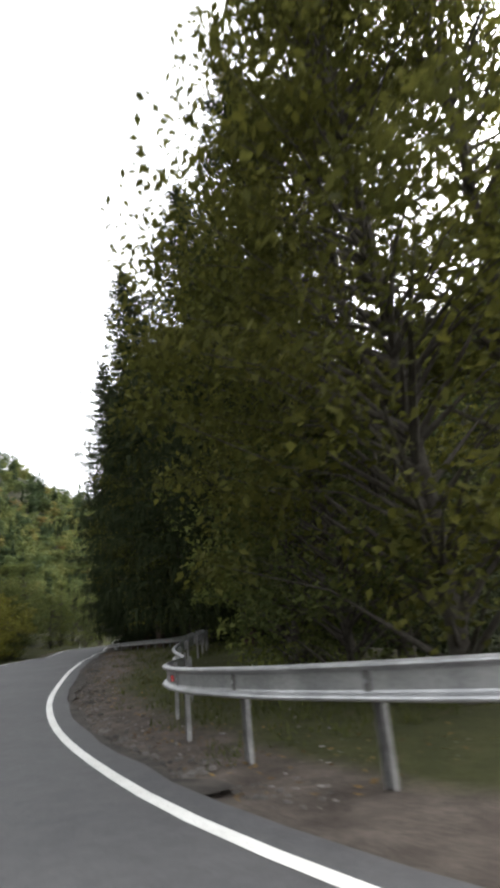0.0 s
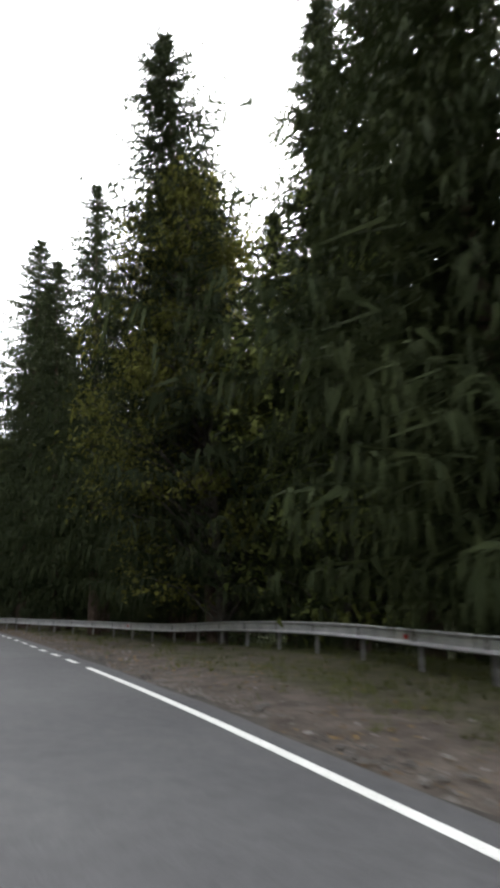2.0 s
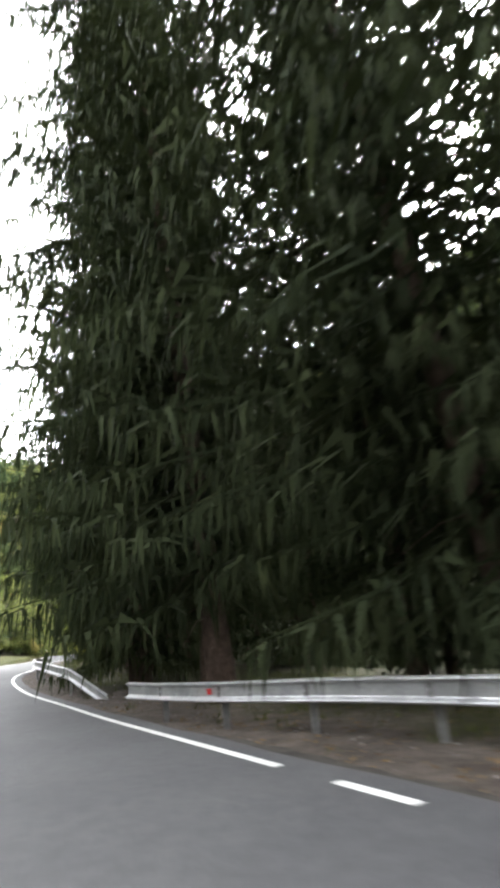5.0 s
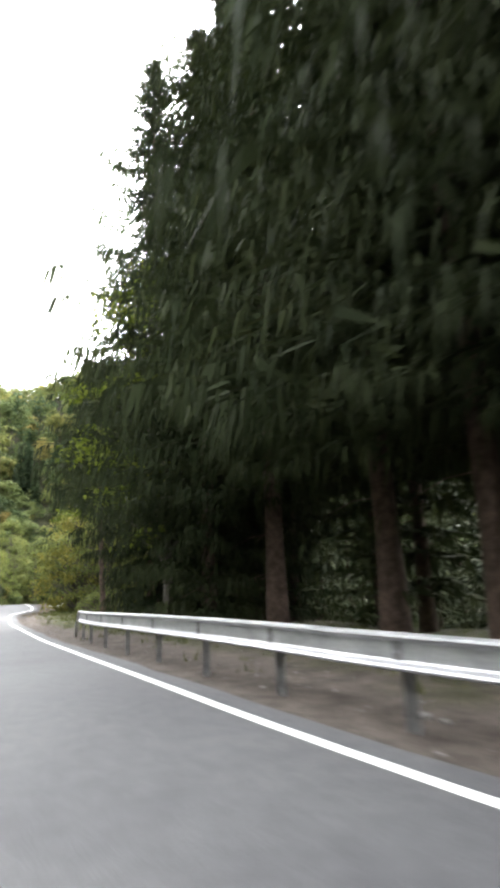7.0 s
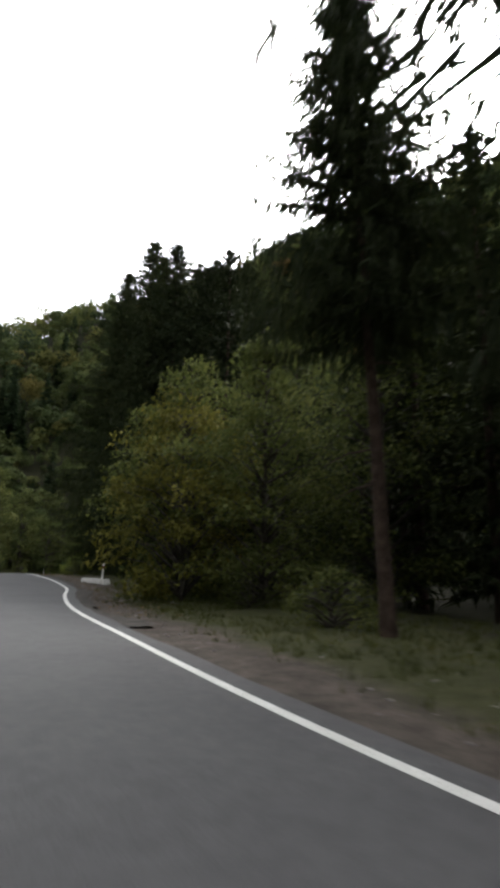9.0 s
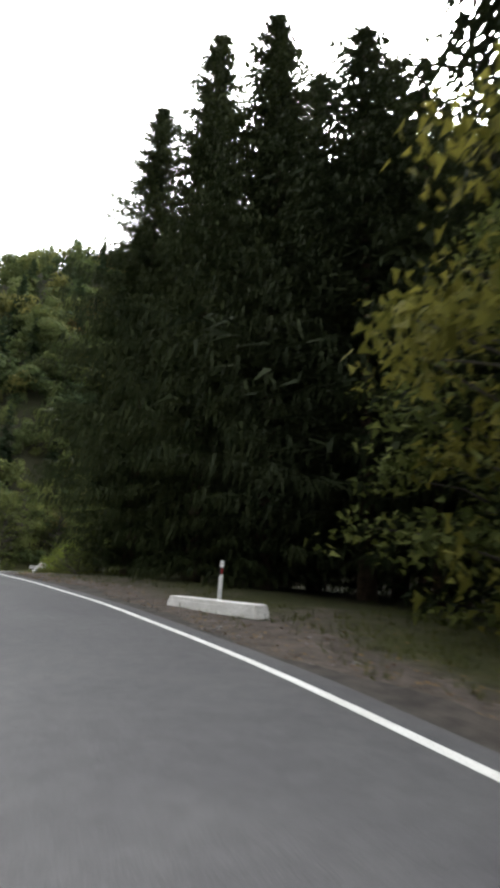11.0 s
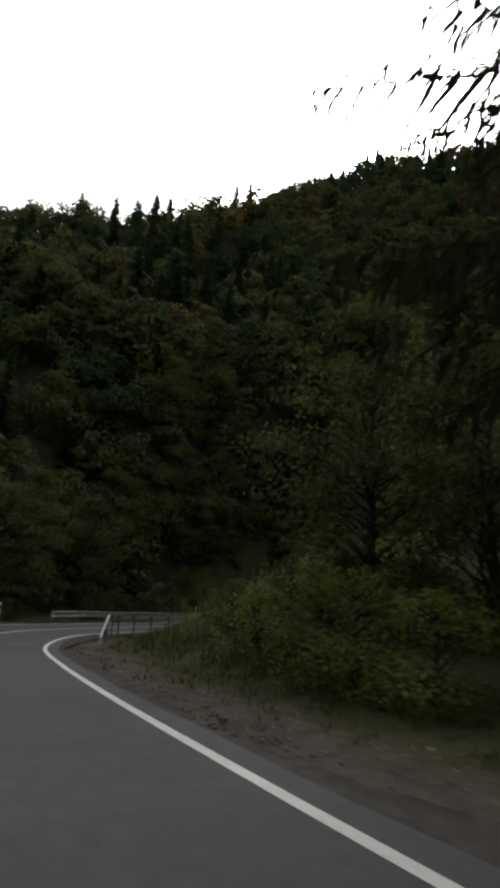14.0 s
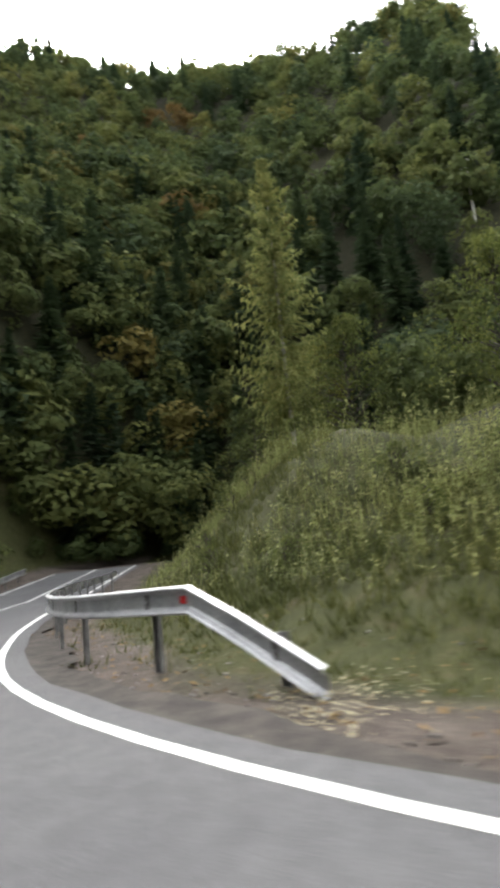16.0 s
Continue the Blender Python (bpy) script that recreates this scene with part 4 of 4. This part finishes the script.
for s in np.arange(8, 152, 4.8):
    for depth in (9, 14.5, 21, 29):
        if s > 104 and s < 128 and depth < 12:
            continue
        q = at_road(s + rng.uniform(-1.5, 1.5), depth + rng.uniform(-1.5, 1.5) + 3.5 * smooth(s, 12, 24) * (1 - smooth(s, 34, 46)))
        if s > 138 and depth < 15 or s < 22 and depth < 16:
            continue
        stand(DEEP[int(rng.integers(0, 2))], float(q[0]), float(q[1]), None, float(rng.uniform(0.75, 1.05) if s > 104 or depth < 12 and not 40 < s < 66 else rng.uniform(0.5, 0.75)))

for s, o, k in ((145.5, 16.5, 0.5), (148.0, 15.4, 0.45), (150.6, 16.2, 0.5), (153.0, 15.0, 0.45), (155.4, 15.6, 0.5), (142.6, 17.5, 0.5), (157.2, 13.6, 0.4), (159.4, 14.4, 0.42), (160.2, 16.6, 0.45)):
    q = at_road(s, o)
    stand(DEEP[int(s) % 2], float(q[0]), float(q[1]), None, k)

# outside of the bend and the left-hand side of the road
for s, o, p, k in ((158, -11, 2, 1.0), (162, -13, 1, 1.0), (166, -10.5, 2, 1.2), (169, -12.5, 2, 1.25), (172, -11, 2, 1.1), (175, -12, 1, 0.95), (178, -12, 2, 1.2), (181, -10.5, 2, 1.0),
                   (184, -12, 1, 0.9), (188, -11, 2, 1.1), (154, -12, 1, 1.1), (150, -14, 1, 1.2), (164, -17, 1, 1.2), (171, -17, 1, 1.25), (177, -17, 1, 1.2),
                   (58, -9.5, 2, 0.9), (64, -10, 2, 1.0), (70, -11, 1, 1.0), (78, -11, 1, 1.1), (86, -10, 2, 1.0), (93, -11, 1, 1.0), (100, -11, 2, 1.2), (108, -11, 1, 1.1), (46, -12, 2, 1.0), (38, -12, 1, 1.0),
                   (28, -11, 2, 1.0), (52, -15, 1, 1.1), (72, -16, 1, 1.3), (90, -16, 1, 1.2),
                   (203, -12, 2, 1.0), (205, -13.5, 1, 0.9), (207, -12, 2, 1.1), (200, -14, 1, 1.0), (208, -14.5, 1, 1.0), (206, -17, 1, 1.1), (201.5, -17.5, 1, 1.1), (197, -14.5, 2, 1.1), (193, -13.5, 1, 0.9)):
    q = at_road(s, o)
    stand(BEECHES[p], float(q[0]), float(q[1]), None, k)
for s, o, p, k in ((151, 4.2, 1, 1.0), (153, 5.5, 0, 1.0), (154.6, 3.9, 2, 0.8), (156.6, 4.0, 2, 0.95), (158.8, 4.6, 2, 1.0), (161.5, 4.4, 2, 0.75), (160, 5.8, 1, 1.1), (162, 5.6, 0, 1.0), (164.5, 5.0, 0, 0.8), (167, 5.6, 1, 0.7), (170, 6.0, 1, 0.6),
                   (173, 6.5, 1, 0.6), (177, 5.2, 1, 0.5), (181, 4.6, 1, 0.55), (159, 7.4, 0, 1.1), (163, 8.2, 0, 1.1), (168, 8.6, 1, 0.8), (173, 9.4, 1, 0.7), (178, 8.6, 1, 0.7), (184, 5.0, 1, 0.6), (188, 6.5, 1, 0.7), (192, 8.0, 1, 0.8), (196, 6.0, 1, 0.8), (187, -8.2, 0, 1.0), (190, -8.8, 1, 1.3), (192.5, -8.0, 0, 1.0), (195, -8.6, 0, 1.2), (197.5, -8.1, 1, 1.3), (200, -8.8, 0, 1.1), (203, -8.2, 0, 1.0), (194, -10.5, 0, 1.4), (199, -11, 0, 1.5), (189, -10.8, 0, 1.4),
                   (165, -8.2, 1, 1.1), (168, -8.4, 0, 1.0), (170.5, -8.3, 1, 1.2), (173, -8.6, 0, 1.0), (176, -8.4, 1, 1.2), (180, -8.2, 1, 1.0), (160, -8.5, 0, 1.0), (186, -8.4, 1, 1.0),
                   (44, -8.2, 0, 1.0), (50, -8.4, 0, 1.1), (55, -8.2, 1, 1.2), (60, -8.6, 0, 1.0), (97, -8.2, 0, 1.0), (105, -8.3, 0, 1.1), (112, -8.4, 1, 1.0), (120, 6.0, 0, 1.0), (115, 5.2, 1, 1.0), (109, 4.6, 1, 1.0)):
    q = at_road(s, o)
    stand(BUSHES[p], float(q[0]), float(q[1]), None, k)

# pale ring lying in the weeds
ring = bmesh.new()
rows = []
for i in range(28):
    a = 2 * math.pi * i / 28
    rows.append([ring.verts.new(((0.6 + 0.07 * math.cos(b)) * math.cos(a), (0.6 + 0.07 * math.cos(b)) * math.sin(a), 0.07 * math.sin(b))) for b in np.arange(8) * math.pi / 4])
for i in range(28):
    for j in range(8):
        ring.faces.new((rows[i][j], rows[(i + 1) % 28][j], rows[(i + 1) % 28][(j + 1) % 8], rows[i][(j + 1) % 8]))
q = at_road(185.2, 11.8)
thing("plastic_ring", "white plastic ring lying in the weeds", "ring", m=pose(float(q[0]), float(q[1]), float(ground_z(q[:1], q[1:2])[0]) + 0.3, 12, -14, 0), me=bm_mesh("plastic_ring", ring, M_WHITE, True))


def utility_pole(x, y):
    """A pale pole with a crossarm and white insulators among the trees on the slope."""
    z = float(ground_z(np.array([x]), np.array([y]))[0])
    ob = thing("utility_pole", "pale concrete pole with white insulators on the wooded slope", "utility pole", m=pose(x, y, z - 0.3, 0, 0, 25))
    v, f = tube_arrays(np.array([[0, 0, 0], [0, 0, 4.0], [0, 0, 7.6]]), [0.13, 0.11, 0.09], 10)
    part("pole", mesh_from("pole", v, f, M_CONCRETE, True), ob)
    part("crossarm", box_mesh("crossarm", 1.7, 0.10, 0.12, M_POST, 0.01, base=False), ob, "dull steel crossarm", m=pose(0, 0.1, 7.2))
    for dx in (-0.8, 0.0, 0.8):
        v, f = tube_arrays(np.array([[0, 0, 0], [0, 0, 0.10], [0, 0, 0.12], [0, 0, 0.28], [0, 0, 0.34]]), [0.05, 0.05, 0.11, 0.12, 0.03], 10)
        part("insulator", mesh_from("insulator", v, f, M_WHITE, True), ob, "white insulator", m=pose(dx, 0.1, 7.26))
    return ob


utility_pole(27.0, 159.3)


# ---------------------------------------------------------------- far wood on the hill
def far_conifer(seed, n, k=1.0):
    r = np.random.default_rng(seed)
    h = r.uniform(0.04, 1.0, n) ** 0.9
    az = r.uniform(0, 6.283, n)
    d = unit(np.stack([np.cos(az), np.sin(az), r.uniform(-0.8, -0.2, n) + 0.5 * h], 1))
    sd = unit(np.cross(d, np.array([0, 0, 1.0])) + r.normal(0, 0.4, (n, 3)))
    L = 0.19 * (1 - h) ** 0.8 + 0.025
    base = np.stack([0 * h, 0 * h, h], 1) + d * (L * 0.3 * r.random(n))[:, None]
    v, _ = blades(base, d, sd, L * r.uniform(0.6, 1.1, n), k * (0.024 + 0.034 * (1 - h)))
    return v


def far_broadleaf(seed, n, k=1.0):
    """A crown of overlapping leafy lobes."""
    r = np.random.default_rng(seed)
    lobes = 16
    c = unit(r.normal(0, 1, (lobes, 3))) * r.uniform(0.1, 0.29, (lobes, 1)) * np.array([1, 1, 1.2]) + np.array([0, 0, 0.56])
    size = r.uniform(0.11, 0.2, lobes)
    pick = r.choice(lobes, n, p=size ** 2 / (size ** 2).sum())
    u = unit(r.normal(0, 1, (n, 3)) + np.array([0, 0, 0.45]))
    p = c[pick] + u * np.array([1, 1, 0.72]) * (size[pick] * r.random(n) ** 0.12)[:, None]
    w = unit(u + r.normal(0, 0.16, (n, 3)) + np.array([0, 0, 0.2]))
    d = unit(np.cross(w, r.normal(0, 1, (n, 3))))
    sd = np.cross(w, d)
    v, _ = blades(p, d, sd, k * r.uniform(0.045, 0.08, n), k * r.uniform(0.04, 0.07, n))
    return v


def build_woods():
    near = [far_conifer(51 + i, 620, 1.1) for i in range(3)] + [far_broadleaf(61 + i, 960, 0.76) for i in range(5)]
    far = [far_conifer(71 + i, 210, 1.9) for i in range(3)] + [far_broadleaf(81 + i, 380, 1.2) for i in range(5)]
    r = np.random.default_rng(9)
    vs, tones = [], []
    cells = [(x, y) for x in np.arange(-120, 105, 4.9) for y in np.arange(126, 305, 4.9) if math.hypot(x + 35, y - 165) > 74]
    cells += [(x, y) for x in np.arange(-110, 40, 3.9) for y in np.arange(126, 240, 3.9) if math.hypot(x + 35, y - 165) <= 74]
    cells += [(x, y) for x in np.arange(-30, 35, 2.7) for y in np.arange(186, 222, 2.7)]
    trees = len(cells)
    cells += [(x, y) for x in np.arange(-70, 20, 2.5) for y in np.arange(146, 216, 2.5) if math.hypot(x + 35, y - 165) <= 50]
    low_end = len(cells)
    cells += [(x, y) for x in np.arange(-120, -60, 7) for y in np.arange(-20, 126, 7)]
    cells += [(x, y) for x in np.arange(-205, -78, 6.5) for y in np.arange(90, 290, 6.5)]
    P = np.array(cells) + r.uniform(-2.0, 2.0, (len(cells), 2))
    low = np.arange(len(cells))
    low = (low >= trees) & (low < low_end)
    s, off = road_frame(P[:, 0], P[:, 1])
    hz = ground_z(P[:, 0], P[:, 1])
    keep = np.where(off > 0, off > np.where(low, 15, 17), off < -ROAD_W - np.where(low, 2.6, 6)) & ((hz > 0.4) | (P[:, 0] < -55))
    keep |= s > LINE_S[-1] + np.where(low, 1.5, 3.5)
    keep |= low & (P[:, 1] > 150) & (off < -ROAD_W - 2.6)
    keep &= np.hypot(P[:, 0] - 23.5, P[:, 1] - 160) > 3.4        # a clearing round the pole
    P, hz, low = P[keep], hz[keep], low[keep]
    mix = waves(P[:, 0] * 0.28 + 5, P[:, 1] * 0.33)
    for (x, y), z, w, shrub in zip(P, hz, mix, low):
        close = r.random() < 0.6 and math.hypot(x + 35, y - 165) < 62
        conifer = not shrub and r.random() < 0.13 + 0.3 * w
        k = r.integers(0, 3) if conifer else r.integers(3, 8)
        H = r.uniform(9.5, 15.5) if conifer else r.uniform(7, 11)
        if math.hypot(x + 35, y - 165) < 42:
            H *= 0.75
        if shrub:
            H, close = r.uniform(1.8, 4.0), False
        W = H * r.uniform(0.85, 1.1) if conifer else H * r.uniform(0.85, 1.15)
        a = r.uniform(0, 6.283)
        v = (near if close else far)[k]
        q = np.stack([(v[:, 0] * math.cos(a) - v[:, 1] * math.sin(a)) * W + x, (v[:, 0] * math.sin(a) + v[:, 1] * math.cos(a)) * W + y, v[:, 2] * H + z - 0.08 * H], 1)
        vs.append(q)
        tone = r.uniform(0.0, 0.35) if conifer else min(1.0, max(0.3, r.normal(0.6, 0.18)))
        tones.append(np.full(len(v) // 3, tone, np.float32))
    V = np.concatenate(vs)
    me = mesh_from("hill_woods", V, np.arange(len(V)).reshape(-1, 3), M_WOODS)
    at = me.attributes.new("tone", "FLOAT", "FACE")
    at.data.foreach_set("value", np.concatenate(tones))
    return thing("hill_woods", "mixed green and yellowing woods covering the steep hill", "woods", kind="stuff", me=me)


build_woods()


# ---------------------------------------------------------------- grass and stones on the verge
def build_grass():
    r = np.random.default_rng(17)
    n = 20000
    s = r.uniform(4, 186, n)
    o = np.where(r.random(n) < 0.85, r.uniform(0.9, 9, n), -ROAD_W - r.uniform(0.6, 3, n))
    dens = np.where(o > 0, smooth(o, 0.8, 3.5) * (1 - 0.85 * smooth(s, 126, 132) * (1 - smooth(s, 150, 154))) * (0.25 + 0.75 * (1 - smooth(s, 18, 30) * (1 - smooth(s, 92, 108)))), 0.8)
    keep = (r.random(n) < dens) & (waves(s * 1.9, o * 2.5) > -0.35)
    q = at_road(s[keep], o[keep])
    q[:, 2] = ground_z(q[:, 0], q[:, 1])
    tall = np.where((s[keep] > 152) & (o[keep] > 3), 2.0, 1.0)
    base = np.repeat(q, 9, 0) + r.normal(0, 0.09, (len(q) * 9, 3)) * np.array([1, 1, 0]) - np.array([0, 0, 0.02])
    m = len(base)
    d = unit(np.stack([r.normal(0, 0.45, m), r.normal(0, 0.45, m), np.ones(m)], 1))
    az = r.uniform(0, np.pi, m)
    v, f = blades(base, d, np.stack([np.cos(az), np.sin(az), 0 * az], 1), r.uniform(0.08, 0.32, m) * np.repeat(tall, 9), r.uniform(0.012, 0.03, m) * np.repeat(tall, 9) ** 0.5, 0.2)
    return thing("grass", "sparse dry green grass tufts along the verge", "grass", kind="stuff", me=mesh_from("grass", v, f, M_GRASS))


def build_stones():
    r = np.random.default_rng(23)
    ico = bmesh.new()
    bmesh.ops.create_icosphere(ico, subdivisions=1, radius=1)
    base = np.array([v.co[:] for v in ico.verts])
    tri = np.array([[v.index for v in f.verts] for f in ico.faces])
    ico.free()
    n = 2600
    s, o = r.uniform(2, 184, n), 0.35 + r.gamma(1.6, 0.9, n)
    q = at_road(s, o)
    q[:, 2] = ground_z(q[:, 0], q[:, 1])
    size = 0.008 + r.gamma(1.2, 0.009, n)
    v = (base[None] * (1 + r.normal(0, 0.18, (n, len(base), 1)))) * (size[:, None] * np.stack([r.uniform(0.7, 1.4, n), r.uniform(0.7, 1.4, n), r.uniform(0.4, 0.8, n)], 1))[:, None] + q[:, None]
    f = tri[None] + (np.arange(n) * len(base))[:, None, None]
    return thing("gravel", "loose grey stones scattered on the verge", "gravel", kind="stuff", me=mesh_from("gravel", v.reshape(-1, 3), f.reshape(-1, 3), M_STONE))


def build_fallen_leaves():
    r = np.random.default_rng(37)
    n = 9000
    s = np.where(r.random(n) < 0.45, r.uniform(2, 66, n), r.uniform(112, 184, n))
    o = 0.3 + r.gamma(1.7, 0.9, n)
    keep = waves(s * 4.1, o * 3.3) > -0.3
    q = at_road(s[keep], o[keep])
    q[:, 2] = ground_z(q[:, 0], q[:, 1]) + r.uniform(0.0, 0.02, len(q))
    m = len(q)
    a = r.uniform(0, 6.283, m)
    d = unit(np.stack([np.cos(a), np.sin(a), r.uniform(-0.2, 0.5, m)], 1))
    sd = unit(np.stack([-np.sin(a), np.cos(a), r.uniform(-0.4, 0.4, m)], 1))
    ln = r.uniform(0.04, 0.10, m)
    v, f = diamonds(q, d, sd, ln, ln * 0.6)
    return thing("fallen_leaves", "dry brown and yellow leaves scattered on the verge", "leaf litter", kind="stuff", me=mesh_from("fallen_leaves", v, f, M_FALLEN))


def build_weeds():
    """Leafy stalks on the bank inside the bend."""
    r = np.random.default_rng(29)
    n = 8600
    s, o = r.uniform(154, 204, n), 2.6 + r.gamma(2.2, 3.0, n)
    keep = (o < 20) & (waves(s * 2.3, o * 3.1) > -0.45) & ~((s > 168) & (s < 178) & (o < 4.2)) & (np.hypot(s - 183.0, (o - 10.8) * 0.8) > 2.4)
    q = at_road(s[keep], o[keep])
    q[:, 2] = ground_z(q[:, 0], q[:, 1]) - 0.03
    m = len(q)
    tall = r.gamma(4, 0.16, m) * (0.7 + 0.5 * smooth(o[keep], 4, 9))
    lean = unit(np.stack([r.normal(0, 0.18, m), r.normal(0, 0.18, m), np.ones(m)], 1))
    pieces = []
    az = r.uniform(0, np.pi, m)
    pieces.append(diamonds(q, lean, np.stack([np.cos(az), np.sin(az), 0 * az], 1), tall, np.full(m, 0.016)))
    for k in range(8):
        a = r.uniform(0, 6.283, m)
        d = unit(np.stack([np.cos(a), np.sin(a), r.uniform(-0.3, 0.7, m)], 1))
        sd = np.stack([-np.sin(a), np.cos(a), 0 * a], 1)
        ln = r.uniform(0.06, 0.16, m) * (0.6 + 0.5 * tall)
        pieces.append(diamonds(q + lean * (tall * (0.25 + 0.75 * (k + r.random(m)) / 8))[:, None], d, sd, ln, ln * 0.5, 0.2))
    v, f = joined(pieces)
    return thing("weeds", "tall leafy yellow-green weeds on the bank inside the bend", "weeds", kind="stuff", me=mesh_from("weeds", v, f, M_WEED))


def build_crumbs():
    """Broken bits of asphalt and pale chips along the crumbling edge of the road."""
    r = np.random.default_rng(47)
    n = 1900
    s = np.where(r.random(n) < 0.6, r.uniform(2, 34, n), r.uniform(128, 172, n))
    o = 0.45 + np.abs(r.normal(0, 0.28, n)) + 0.25 * np.abs(np.sin(s * 0.9) * np.sin(s * 0.31 + 1))
    q = at_road(s, o)
    q[:, 2] = ground_z(q[:, 0], q[:, 1]) + 0.03
    a = r.uniform(0, 6.283, n)
    ln = 0.015 + r.gamma(1.5, 0.012, n)
    along, side = np.stack([np.cos(a), np.sin(a), r.normal(0, 0.12, n)], 1), np.stack([-np.sin(a), np.cos(a), r.normal(0, 0.12, n)], 1)
    wide = ln * r.uniform(0.4, 0.9, n)
    low = np.stack([q - along * ln[:, None], q + side * wide[:, None], q + along * ln[:, None], q - side * wide[:, None]], 1)
    top = low * 0.8 + q[:, None] * 0.2 + np.array([0, 0, 1.0]) * (0.012 + 0.25 * ln)[:, None, None]
    v = np.concatenate([low, top], 1)
    f = np.array([(4, 5, 6, 7), (0, 1, 5, 4), (1, 2, 6, 5), (2, 3, 7, 6), (3, 0, 4, 7)])[None] + (np.arange(n) * 8)[:, None, None]
    return thing("asphalt_crumbs", "broken grey asphalt bits along the crumbling road edge", "rubble", kind="stuff", me=mesh_from("asphalt_crumbs", v.reshape(-1, 3), f.reshape(-1, 4), M_CRUMB))


build_grass()
build_crumbs()
build_weeds()
build_fallen_leaves()
r = np.random.default_rng(43)
n = 420
q = at_road(170.4 + r.normal(0, 0.42, n), 1.35 + r.normal(0, 0.45, n))
q[:, 2] = ground_z(q[:, 0], q[:, 1]) + r.uniform(0.0, 0.05, n)
a = r.uniform(0, 6.283, n)
ln = r.uniform(0.03, 0.10, n)
v, f = diamonds(q, unit(np.stack([np.cos(a), np.sin(a), r.uniform(-0.2, 0.4, n)], 1)), unit(np.stack([-np.sin(a), np.cos(a), r.uniform(-0.3, 0.3, n)], 1)), ln, ln * 0.4)
thing("leaf_pile", "pile of bleached dry leaves round the foot of a guard rail", "leaf litter", kind="stuff", me=mesh_from("leaf_pile", v, f, M_CHIPS))
build_stones()
